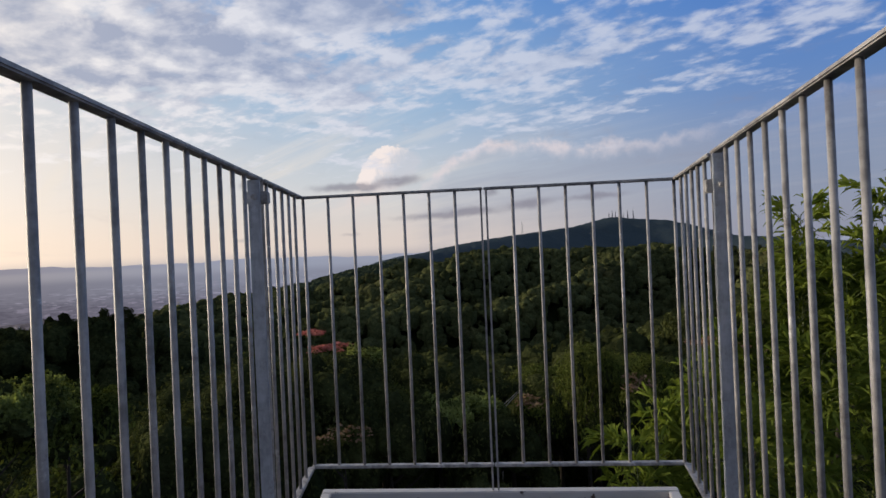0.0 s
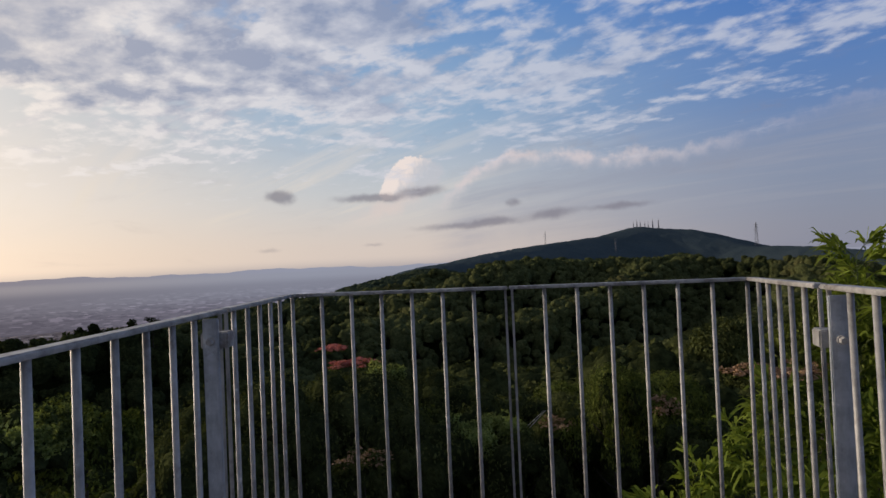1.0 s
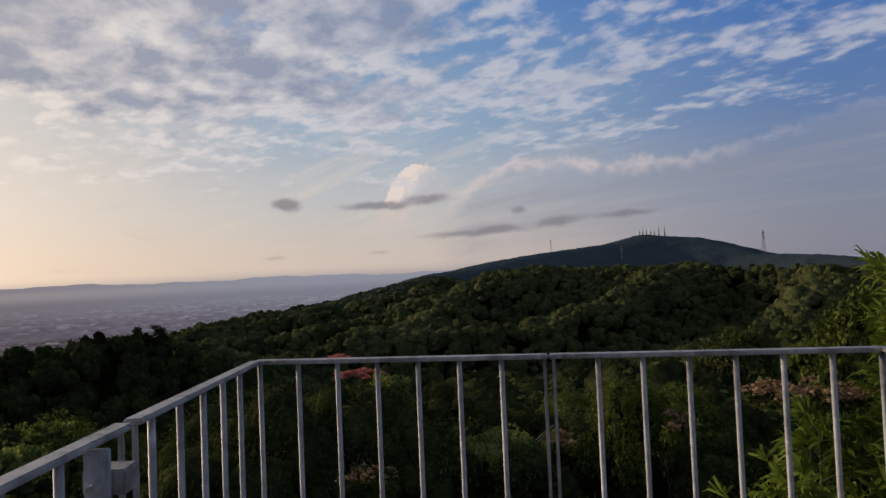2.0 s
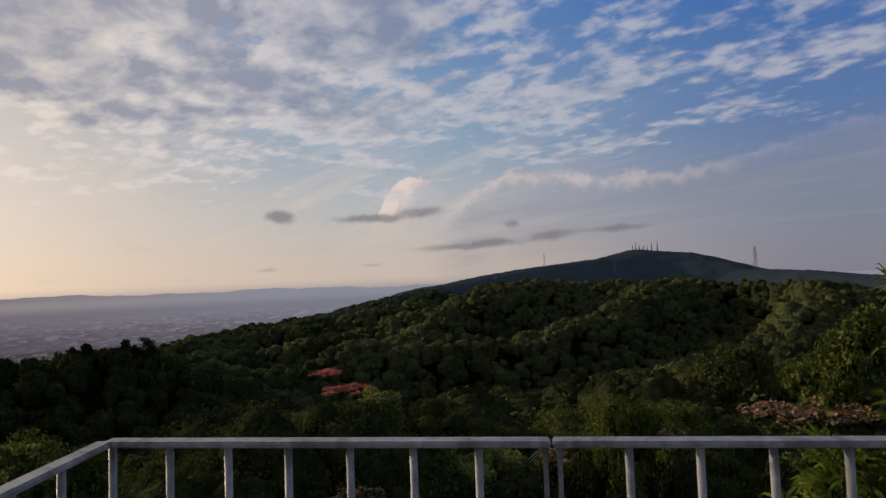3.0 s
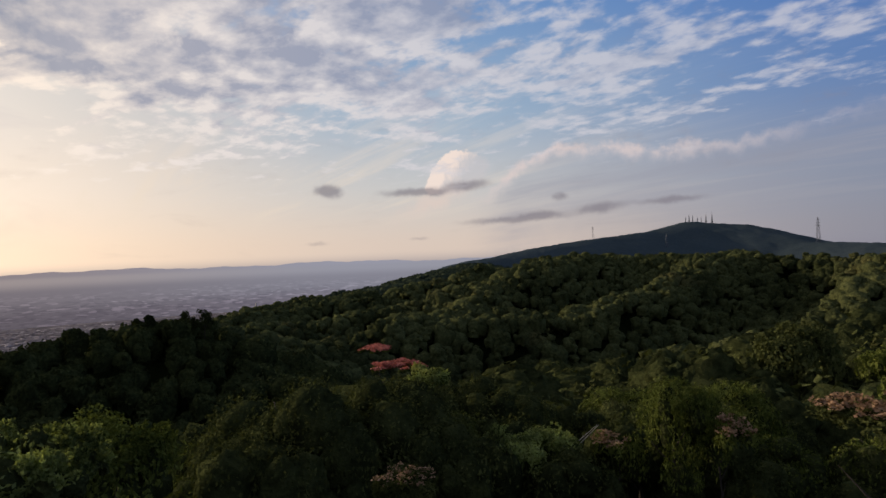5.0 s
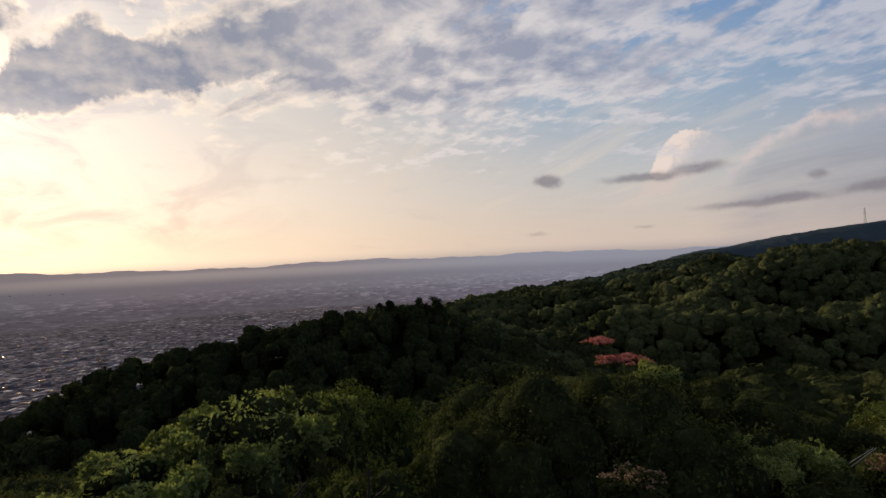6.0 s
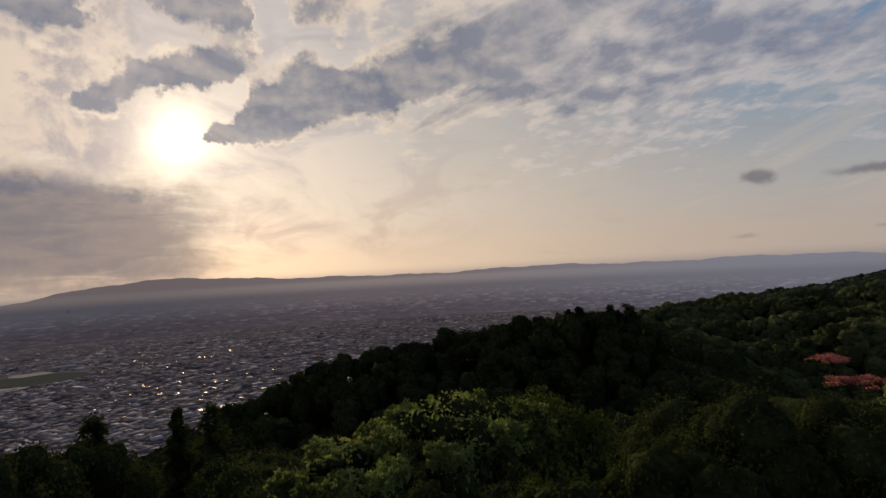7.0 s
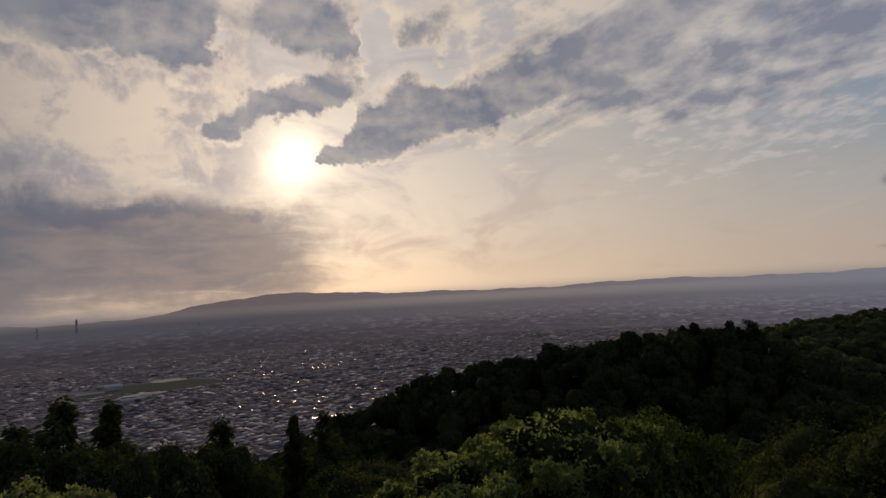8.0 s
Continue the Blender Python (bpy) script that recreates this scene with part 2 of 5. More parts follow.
    slow = add(sub(add(heavy, mul(cov, 0.85)), add(0.54, mul(sunny, 0.16))), add(mul(rolls, 1.9), mul(sub(n, 0.5), sub(2.4, mul(sunny, 1.8)))))
    heart = k.step(add(slow, add(mul(sub(ragged, 0.5), add(0.3, mul(sunny, 0.7))), mul(sub(billow, 0.5), mul(sunny, 0.55)))), k.step(sunny, 0.0, 1.0, -0.10, -0.04), k.step(sunny, 0.0, 1.0, 0.70, 0.52))
    light = add(sub(1.0, mul(heart, k.step(sunny, 0.0, 1.0, 0.75, 0.90))), mul(relief, sub(7.0, mul(sunny, 5.0))))
    light = add(light, add(mul(sub(billow, 0.5), sub(0.3, mul(sunny, 0.1))), mul(sub(grain, 0.5), sub(1.3, mul(sunny, 1.1)))))
    light = k.m("ADD", light, mul(crisp, add(0.35, mul(sunny, 0.05))), clamp=True)
    mid_tone = k.mix(k.step(k.noise(way, 5.0, 4.0, 0.55, 0.4), 0.40, 0.62), srgb(120, 130, 152), srgb(160, 162, 174))
    lit = k.mix(near, srgb(206, 206, 216), k.mix(sunny, srgb(252, 240, 230), srgb(250, 232, 214)))
    dark = k.mix(near, srgb(140, 152, 180), k.mix(sunny, srgb(180, 178, 188), mid_tone))
    col = k.mix(mul(body, k.step(az, -20.0, 20.0, 0.72, 0.92)), col, k.mix(light, dark, lit))
    # the sky is brighter all round on the sun's side
    col = k.mix(k.step(az, 30.0, 70.0), col, k.mix(1.0, col, (1.30, 1.28, 1.24), "MULTIPLY"))
    # high overcast above the view
    col = k.mix(k.step(el, 30.0, 46.0, 0.0, 0.92), col, srgb(108, 114, 130))
    # the darker evening sky behind
    col = k.mix(k.step(y, 0.05, -0.45, 0.0, 0.9), col, srgb(116, 124, 142))
    # the sun's glare in the gap
    toward = k.node("ShaderNodeVectorMath", 1, i0=way, i1=tuple(heading(SUN_AZ, SUN_EL)))
    k.nodes[-1].operation = "DOT_PRODUCT"
    toward = k.m("MAXIMUM", toward, 0.0)
    open_sky = sub(1.0, mul(heart, 0.85))
    wide = mul(mul(k.m("POWER", toward, 26.0), k.step(soft, 0.2, 1.0, 1.0, 0.35)), add(mul(open_sky, 0.75), 0.25))
    core = mul(k.m("POWER", toward, 1100.0), open_sky)
    col = k.mix(1.0, col, k.mix(wide, (0, 0, 0), (0.32, 0.235, 0.165)), "ADD")
    mid = mul(k.m("POWER", toward, 260.0), open_sky)
    col = k.mix(1.0, col, k.mix(mid, (0, 0, 0), (0.42, 0.34, 0.24)), "ADD")
    col = k.mix(1.0, col, k.mix(core, (0, 0, 0), (1.5, 1.3, 0.95)), "ADD")
    # haze below the skyline
    col = k.mix(k.step(el, 0.3, -2.0), col, srgb(140, 136, 148))
    bg = k.nodes.new("ShaderNodeBackground")
    k.put(bg.inputs[0], col)
    bg.inputs[1].default_value = 1.0
    out = k.nodes.new("ShaderNodeOutputWorld")
    k.links.new(bg.outputs[0], out.inputs[0])


build_sky()


# ---- materials ----
def material(name, rough=0.8, metal=0.0, spec=0.3):
    """A material and its net; the caller wires colour and bump into the returned shader."""
    mat = bpy.data.materials.new(name)
    mat.use_nodes = True
    k = Net(mat.node_tree)
    bsdf = k.nodes.new("ShaderNodeBsdfPrincipled")
    bsdf.inputs["Roughness"].default_value, bsdf.inputs["Metallic"].default_value = rough, metal
    bsdf.inputs["Specular IOR Level"].default_value = spec
    out = k.nodes.new("ShaderNodeOutputMaterial")
    k.links.new(bsdf.outputs[0], out.inputs[0])
    return mat, k, bsdf


def foliage(name, dark, light, odd=None, patch=0.10, rough=0.68, through_light=0.18, clump=0.0, vary=1.0):
    """Leaves: a random tone for each leaf, slow drifts from crown to crown, some light shining through."""
    mat, k, b = material(name, rough, 0.0, 0.0)
    place = k.node("ShaderNodeNewGeometry", 0)
    lone = k.nodes[-1].outputs["Random Per Island"]
    drift = k.noise(place, patch, 2.0)
    f = k.m("ADD", k.m("MULTIPLY", lone, 0.42), k.m("MULTIPLY", k.step(drift, 0.33, 0.67), 0.58))
    c = k.mix(f, dark, light)
    if odd:
        c = k.mix(k.step(k.noise(place, patch * 0.6, 2.0, warp=1.0), 0.58, 0.70, 0.0, 0.6), c, odd)
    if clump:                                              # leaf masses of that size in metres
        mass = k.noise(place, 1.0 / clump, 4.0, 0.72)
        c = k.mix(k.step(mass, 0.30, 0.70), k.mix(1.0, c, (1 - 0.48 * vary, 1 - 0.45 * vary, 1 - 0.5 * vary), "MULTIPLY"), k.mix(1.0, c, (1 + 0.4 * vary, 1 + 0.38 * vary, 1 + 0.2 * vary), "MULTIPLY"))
        k.put(b.inputs["Normal"], k.node("ShaderNodeBump", Strength=vary, Distance=clump * 0.9, Height=mass))
    k.put(b.inputs["Base Color"], c)
    glow = k.nodes.new("ShaderNodeBsdfTranslucent")
    k.put(glow.inputs[0], k.mix(1.0, c, (1.0, 1.0, 0.55), "MULTIPLY"))
    mixed = k.nodes.new("ShaderNodeMixShader")
    mixed.inputs[0].default_value = through_light
    out = [n for n in k.nodes if n.type == "OUTPUT_MATERIAL"][0]
    k.links.new(b.outputs[0], mixed.inputs[1]), k.links.new(glow.outputs[0], mixed.inputs[2])
    k.links.new(mixed.outputs[0], out.inputs[0])
    return mat


def make_steel(name, low, high, rough):
    """Galvanised steel: soft spangle, long drip stains, rusty scuffs."""
    mat, k, b = material(name, rough, 0.3, 0.5)
    at = k.node("ShaderNodeTexCoord", 3)
    spangle = k.noise(at, 30.0, 4.0, 0.65)
    drip = k.noise(k.node("ShaderNodeMapping", Vector=at, Scale=(24.0, 24.0, 3.0)), 1.0, 5.0, 0.65)
    f = k.m("ADD", k.m("MULTIPLY", k.step(spangle, 0.3, 0.7), 0.4), k.m("MULTIPLY", k.step(drip, 0.32, 0.68), 0.6))
    c = k.mix(f, low, high)
    c = k.mix(k.step(k.noise(at, 7.0, 6.0, 0.75), 0.54, 0.66, 0.0, 0.55), c, (0.13, 0.105, 0.095))
    c = k.mix(k.step(k.noise(at, 15.0, 5.0, 0.7), 0.62, 0.68, 0.0, 0.6), c, (0.70, 0.70, 0.71))
    k.put(b.inputs["Base Color"], c)
    k.put(b.inputs["Roughness"], k.m("ADD", rough - 0.12, k.m("MULTIPLY", spangle, 0.3)))
    bump = k.node("ShaderNodeBump", Strength=0.35, Distance=0.002, Height=drip)
    k.put(b.inputs["Normal"], bump)
    return mat


STEEL = make_steel("galvanised_steel", (0.18, 0.176, 0.178), (0.55, 0.54, 0.535), 0.55)
POST_STEEL = make_steel("post_steel", (0.24, 0.26, 0.30), (0.54, 0.58, 0.64), 0.5)


def make_paint():
    mat, k, b = material("rim_paint", 0.5)
    at = k.node("ShaderNodeTexCoord", 3)
    chip = k.step(k.noise(at, 14.0, 6.0, 0.7), 0.62, 0.66)
    k.put(b.inputs["Base Color"], k.mix(chip, k.mix(k.noise(at, 4.0, 4.0), (0.50, 0.49, 0.48), (0.66, 0.65, 0.64)), (0.09, 0.07, 0.06)))
    k.put(b.inputs["Normal"], k.node("ShaderNodeBump", Strength=0.3, Distance=0.002, Height=chip))
    return mat


def make_deck():
    mat, k, b = material("deck_sheet", 0.65)
    at = k.node("ShaderNodeTexCoord", 3)
    k.put(b.inputs["Base Color"], k.mix(k.noise(at, 6.0, 6.0, 0.65), (0.10, 0.075, 0.075), (0.20, 0.16, 0.16)))
    k.put(b.inputs["Normal"], k.node("ShaderNodeBump", Strength=0.3, Distance=0.003, Height=k.noise(at, 90.0, 2.0)))
    return mat


def make_bark():
    mat, k, b = material("bark", 0.9)
    at = k.node("ShaderNodeTexCoord", 3)
    g = k.noise(k.node("ShaderNodeMapping", Vector=at, Scale=(9.0, 9.0, 1.5)), 1.5, 5.0, 0.65)
    k.put(b.inputs["Base Color"], k.mix(g, (0.020, 0.016, 0.012), (0.07, 0.058, 0.045)))
    k.put(b.inputs["Normal"], k.node("ShaderNodeBump", Strength=0.6, Distance=0.03, Height=g))
    return mat


def make_soil():
    mat, k, b = material("forest_floor", 1.0, 0.0, 0.0)
    at = k.node("ShaderNodeNewGeometry", 0)
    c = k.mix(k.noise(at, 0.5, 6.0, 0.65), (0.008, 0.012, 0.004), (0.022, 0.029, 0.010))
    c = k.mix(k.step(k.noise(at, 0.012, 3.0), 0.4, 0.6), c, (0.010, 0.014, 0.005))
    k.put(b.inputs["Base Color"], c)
    k.put(b.inputs["Normal"], k.node("ShaderNodeBump", Strength=0.8, Distance=1.0, Height=k.noise(at, 0.3, 6.0, 0.7)))
    return mat


def make_plain():
    """The city from afar: a mosaic of roofs and lots, wider districts, some green."""
    mat, k, b = material("city_ground", 1.0, 0.0, 0.0)
    at = k.node("ShaderNodeNewGeometry", 0)
    def mosaic(size, stops):
        cell = k.node("ShaderNodeTexVoronoi", 1, Vector=at, Scale=1.0 / size)
        return k.ramp(k.node("ShaderNodeSeparateColor", 0, i0=cell), stops)

    c = mosaic(16.0, [(0.0, (0.12, 0.105, 0.112)), (0.5, (0.20, 0.176, 0.184)), (0.9, (0.30, 0.266, 0.272)), (1.0, (0.48, 0.44, 0.44))])
    c = k.mix(0.45, c, mosaic(70.0, [(0.0, (0.15, 0.133, 0.142)), (0.6, (0.23, 0.204, 0.210)), (1.0, (0.34, 0.302, 0.308))]))
    c = k.mix(k.step(k.noise(at, 0.0030, 5.0, 0.6, 0.8), 0.60, 0.68, 0.0, 0.7), c, (0.060, 0.068, 0.056))
    k.put(b.inputs["Base Color"], c)
    return mat


def make_building():
    mat, k, b = material("city_walls", 0.9, 0.0, 0.0)
    lone = k.node("ShaderNodeNewGeometry", 8)
    c = k.ramp(lone, [(0.0, (0.09, 0.080, 0.086)), (0.4, (0.17, 0.152, 0.160)), (0.72, (0.26, 0.232, 0.242)), (0.90, (0.40, 0.36, 0.365)), (0.97, (0.62, 0.57, 0.56)), (1.0, (0.85, 0.80, 0.77))])
    k.put(b.inputs["Base Color"], c)
    return mat


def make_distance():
    """Far hills and the far end of the plain, haze painted as a glowing colour: paler upwards on the sun's side."""
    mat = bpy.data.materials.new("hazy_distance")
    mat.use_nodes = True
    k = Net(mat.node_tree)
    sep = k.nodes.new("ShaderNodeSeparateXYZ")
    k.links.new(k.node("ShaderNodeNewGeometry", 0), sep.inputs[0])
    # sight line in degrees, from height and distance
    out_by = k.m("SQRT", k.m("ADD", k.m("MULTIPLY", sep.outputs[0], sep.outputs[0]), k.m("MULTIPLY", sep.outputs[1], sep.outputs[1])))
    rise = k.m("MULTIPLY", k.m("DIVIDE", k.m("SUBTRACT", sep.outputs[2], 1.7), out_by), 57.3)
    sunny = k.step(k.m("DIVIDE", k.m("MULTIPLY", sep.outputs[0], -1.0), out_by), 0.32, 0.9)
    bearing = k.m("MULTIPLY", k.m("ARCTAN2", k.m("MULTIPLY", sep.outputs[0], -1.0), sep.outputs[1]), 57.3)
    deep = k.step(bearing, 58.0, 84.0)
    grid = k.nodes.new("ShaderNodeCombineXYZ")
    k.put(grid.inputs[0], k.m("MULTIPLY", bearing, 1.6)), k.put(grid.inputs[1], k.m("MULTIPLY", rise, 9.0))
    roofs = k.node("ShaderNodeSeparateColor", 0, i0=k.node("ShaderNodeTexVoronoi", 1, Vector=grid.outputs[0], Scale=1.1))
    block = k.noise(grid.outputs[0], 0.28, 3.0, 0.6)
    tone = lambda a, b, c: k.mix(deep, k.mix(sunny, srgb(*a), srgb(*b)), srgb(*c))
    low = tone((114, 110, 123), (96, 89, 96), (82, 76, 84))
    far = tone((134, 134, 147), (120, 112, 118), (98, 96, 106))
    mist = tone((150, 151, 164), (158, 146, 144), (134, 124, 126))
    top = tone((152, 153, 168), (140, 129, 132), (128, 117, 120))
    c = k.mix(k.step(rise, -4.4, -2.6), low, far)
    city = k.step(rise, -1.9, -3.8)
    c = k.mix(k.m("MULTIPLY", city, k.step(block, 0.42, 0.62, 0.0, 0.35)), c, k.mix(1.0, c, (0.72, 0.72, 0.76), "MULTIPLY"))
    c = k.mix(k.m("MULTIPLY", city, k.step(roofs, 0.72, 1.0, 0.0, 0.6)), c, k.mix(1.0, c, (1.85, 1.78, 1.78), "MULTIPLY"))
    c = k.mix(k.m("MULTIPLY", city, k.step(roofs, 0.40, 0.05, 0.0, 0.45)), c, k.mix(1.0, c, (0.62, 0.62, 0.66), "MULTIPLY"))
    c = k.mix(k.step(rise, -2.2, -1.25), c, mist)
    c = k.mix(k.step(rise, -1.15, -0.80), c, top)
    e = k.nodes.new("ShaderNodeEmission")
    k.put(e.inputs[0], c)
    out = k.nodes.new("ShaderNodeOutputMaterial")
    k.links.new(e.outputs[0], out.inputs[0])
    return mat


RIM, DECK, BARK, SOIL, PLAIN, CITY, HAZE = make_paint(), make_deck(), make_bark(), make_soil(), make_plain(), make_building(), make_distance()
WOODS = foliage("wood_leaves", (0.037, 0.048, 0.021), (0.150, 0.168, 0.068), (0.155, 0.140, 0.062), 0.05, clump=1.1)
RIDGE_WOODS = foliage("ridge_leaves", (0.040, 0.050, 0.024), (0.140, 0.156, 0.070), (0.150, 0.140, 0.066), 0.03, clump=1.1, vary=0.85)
# darker copy of the wood greens: the spur's backlit shade put into colour
SHADED_WOODS = foliage("shaded_wood_leaves", (0.024, 0.032, 0.015), (0.074, 0.086, 0.034), None, 0.12, through_light=0.05, clump=0.7, vary=0.8)
# dark green for crown cores, painting the shade between the outer leaves
CORE_SHADE = foliage("core_shade_leaves", (0.028, 0.036, 0.017), (0.072, 0.084, 0.036), None, 0.3, clump=0.8)
# distance haze is mixed into the next two greens as a blue tint
HAZE_TINTED_WOODS = foliage("haze_tinted_wood_leaves", (0.066, 0.091, 0.107), (0.080, 0.108, 0.126), None, 0.006, clump=9.0, vary=0.22)
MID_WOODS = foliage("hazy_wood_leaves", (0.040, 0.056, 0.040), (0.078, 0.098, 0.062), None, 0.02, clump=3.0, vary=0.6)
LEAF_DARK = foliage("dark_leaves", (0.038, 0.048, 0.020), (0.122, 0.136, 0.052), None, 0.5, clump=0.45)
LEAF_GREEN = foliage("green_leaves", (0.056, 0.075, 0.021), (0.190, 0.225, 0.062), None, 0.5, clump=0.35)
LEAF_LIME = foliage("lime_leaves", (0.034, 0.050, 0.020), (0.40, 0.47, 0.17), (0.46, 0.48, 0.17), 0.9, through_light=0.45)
LEAF_BAMBOO = foliage("bamboo_leaves", (0.050, 0.078, 0.014), (0.27, 0.34, 0.060), None, 0.8, through_light=0.35)
CANE = material("bamboo_cane", 0.5)[0]
CANE.node_tree.nodes["Principled BSDF"].inputs["Base Color"].default_value = (0.10, 0.13, 0.04, 1)
MAST = material("mast_steel", 0.6, 0.3)[0]
MAST.node_tree.nodes["Principled BSDF"].inputs["Base Color"].default_value = (0.16, 0.17, 0.19, 1)
BLOOM_PINK = foliage("pink_bloom", (0.36, 0.10, 0.085), (0.85, 0.36, 0.29), None, 1.6)
BLOOM_DULL = foliage("faded_bloom", (0.19, 0.115, 0.07), (0.50, 0.33, 0.215), None, 1.2)


# ---- mesh tools ----
def part(name, bm, mat, parent=None, label=""):
    """A bmesh as one mesh object, under its thing when one is given."""
    me = bpy.data.meshes.new(name)
    bm.to_mesh(me)
    bm.free()
    me.materials.append(mat)
    ob = new(name, me)
    if parent:
        ob.parent = parent
    return tagged(ob, label)


def sheet(name, verts, faces, mat, smooth=False, parent=None):
    """A mesh object from arrays: verts (n, 3), faces (m, 3 or 4)."""
    me = bpy.data.meshes.new(name)
    verts, faces = np.asarray(verts, np.float32), np.asarray(faces, np.int32)
    m, c = faces.shape
    me.vertices.add(len(verts)), me.loops.add(m * c), me.polygons.add(m)
    me.vertices.foreach_set("co", verts.ravel())
    me.loops.foreach_set("vertex_index", faces.ravel())
    me.polygons.foreach_set("loop_start", np.arange(0, m * c, c, dtype=np.int32))
    if smooth:
        me.polygons.foreach_set("use_smooth", np.ones(m, bool))
    me.update(calc_edges=True)
    me.materials.append(mat)
    ob = new(name, me)
    if parent:
        ob.parent = parent
    return ob


def box(bm, x0, x1, y0, y1, z0, z1, bevel=0.0):
    made = bmesh.ops.create_cube(bm, size=1.0, matrix=Matrix.LocRotScale(((x0 + x1) / 2, (y0 + y1) / 2, (z0 + z1) / 2), None, (x1 - x0, y1 - y0, z1 - z0)))
    if bevel:
        edges = list({e for v in made["verts"] for e in v.link_edges})
        bmesh.ops.bevel(bm, geom=edges, offset=bevel, segments=2, affect="EDGES")
    return bm


def tube(bm, pts, radii, sides=8):
    """A tapering limb through the points."""
    rings = []
    for i, p in enumerate(pts):
        a, b = Vector(pts[max(i - 1, 0)]), Vector(pts[min(i + 1, len(pts) - 1)])
        q = (b - a).to_track_quat("Z", "Y")
        rings.append([bm.verts.new(Vector(p) + q @ Vector((math.cos(j * math.tau / sides) * radii[i], math.sin(j * math.tau / sides) * radii[i], 0))) for j in range(sides)])
    for r, s in zip(rings, rings[1:]):
        for j in range(sides):
            f = bm.faces.new((r[j], r[(j + 1) % sides], s[(j + 1) % sides], s[j]))
            f.smooth = True
    bm.faces.new(rings[0][::-1]), bm.faces.new(rings[-1])
    return bm


# ---- the land ----
PLAIN_Z = -260.0
# crests of the hills: bearing, distance, height of the ground
HOME = [(180, 60, -6), (180, 12, -8), (30, 6, -9.5)]
SPUR = [(110, 60, -45), (84, 100, -62), (74, 118, -66), (68, 124, -56), (65, 127, -44), (62.5, 131, -33.5), (60, 136, -24.8), (56, 138, -21.6), (48, 140, -19.9), (38, 150, -19), (33, 190, -25), (28, 200, -35), (24, 170, -42)]
LONG_RIDGE = [(34, 300, -35), (26, 420, -38), (19, 560, -39), (12.6, 800, -35), (7.5, 1000, -21), (2, 1200, -4), (-3, 1450, 12), (-8, 1800, 30), (-11.7, 2000, 60), (-15.6, 2000, 44), (-21, 1800, -17), (-25.3, 1720, -23), (-31, 1600, -38), (-60, 1400, -60)]
FRONT_RIDGE = [(12, 240, -28), (8.2, 280, -26), (1.3, 350, -11), (-5.3, 380, -9), (-12, 390, -12), (-20, 390, -13), (-28, 360, -18), (-40, 300, -26), (-70, 220, -22)]
SHOULDER = [(-22, 60, -18), (-28, 110, -20), (-34, 200, -22)]


def crest_line(rows):
    return np.array([[*spot(a, r).xy, z] for a, r, z in rows])


CRESTS = [(crest_line(HOME), 0.30, 14.0), (crest_line(SPUR), 0.55, 12.0), (crest_line(LONG_RIDGE), 0.34, 60.0), (crest_line(FRONT_RIDGE), 0.30, 45.0), (crest_line(SHOULDER), 0.35, 25.0)]


def land(x, y):
    """Height of the ground: the highest of the crests' flanks, rounded where they meet, down to the plain."""
    x, y = np.asarray(x, float), np.asarray(y, float)
    best, off = [], np.full(x.shape, 1e9)
    for line, slope, top in CRESTS:
        h = np.full(x.shape, -1e9)
        for (ax, ay, az), (bx, by, bz) in zip(line, line[1:]):
            dx, dy = bx - ax, by - ay
            t = np.clip(((x - ax) * dx + (y - ay) * dy) / (dx * dx + dy * dy), 0, 1)
            d = np.hypot(x - ax - t * dx, y - ay - t * dy)
            off = np.minimum(off, d)
            h = np.maximum(h, az + t * (bz - az) - slope * (np.sqrt(d * d + top * top) - top))
        best.append(h)
    w = 5.0
    top = np.max(best, axis=0)
    h = top + w * np.log(sum(np.exp((b - top) / w) for b in best)) - w * 0.4
    # ribs and gullies that run down the flanks
    q = (x * 0.81 - y * 0.58) / 74.0 + 0.30 * np.sin((x * 0.58 + y * 0.81) / 62.0) + 0.12 * np.sin(x / 33.0 + y / 57.0)
    rib = 1.0 - 2.0 * np.abs(np.sin(q * math.pi)) ** 0.9
    dist = np.hypot(x, y)
    h = h + np.minimum((rib - 0.30) * 16.0, 1.5) * np.clip(off / 42.0, 0.08, 1) * np.clip((dist - 120.0) / 90.0, 0, 1) * np.clip((720.0 - dist) / 260.0, 0.06, 1)
    gully = np.sin(x * 0.045 + 2.0 * np.sin(y * 0.013)) * np.sin(y * 0.031 + 1.3) + 0.5 * np.sin(x * 0.11 + y * 0.07)
    far = np.clip(np.hypot(x, y) / 320.0, 0, 1)
    h = h + gully * 2.6 * far * np.clip((1100.0 - dist) / 400.0, 0.12, 1)
    return np.maximum(h, PLAIN_Z)


def build_land():
    """One sheet in rings about the deck, out to the end of the plain."""
    radii = np.concatenate([[0.0], np.geomspace(3.0, 4900.0, 150)])
    n = 288
    ang = np.linspace(0, math.tau, n, endpoint=False)
    rr, aa = np.meshgrid(radii, ang, indexing="ij")
    x, y = rr * np.sin(aa), rr * np.cos(aa)
    verts = np.stack([x, y, land(x, y)], -1).reshape(-1, 3)
    i, j = np.meshgrid(np.arange(len(radii) - 1), np.arange(n), indexing="ij")
    a, b = i * n + j, i * n + (j + 1) % n
    faces = np.stack([a, b, b + n, a + n], -1).reshape(-1, 4)[:, ::-1]
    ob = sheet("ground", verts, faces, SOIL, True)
    ob.data.materials.append(PLAIN)
    z = verts[faces].max(axis=1)[:, 2]
    ob.data.polygons.foreach_set("material_index", (z < PLAIN_Z + 1.0).astype(np.int32))
    tagged(ob, "dark wooded hillside falling away to a wide grey city plain", "ground", kind="structure")


build_land()
SEEN = {}


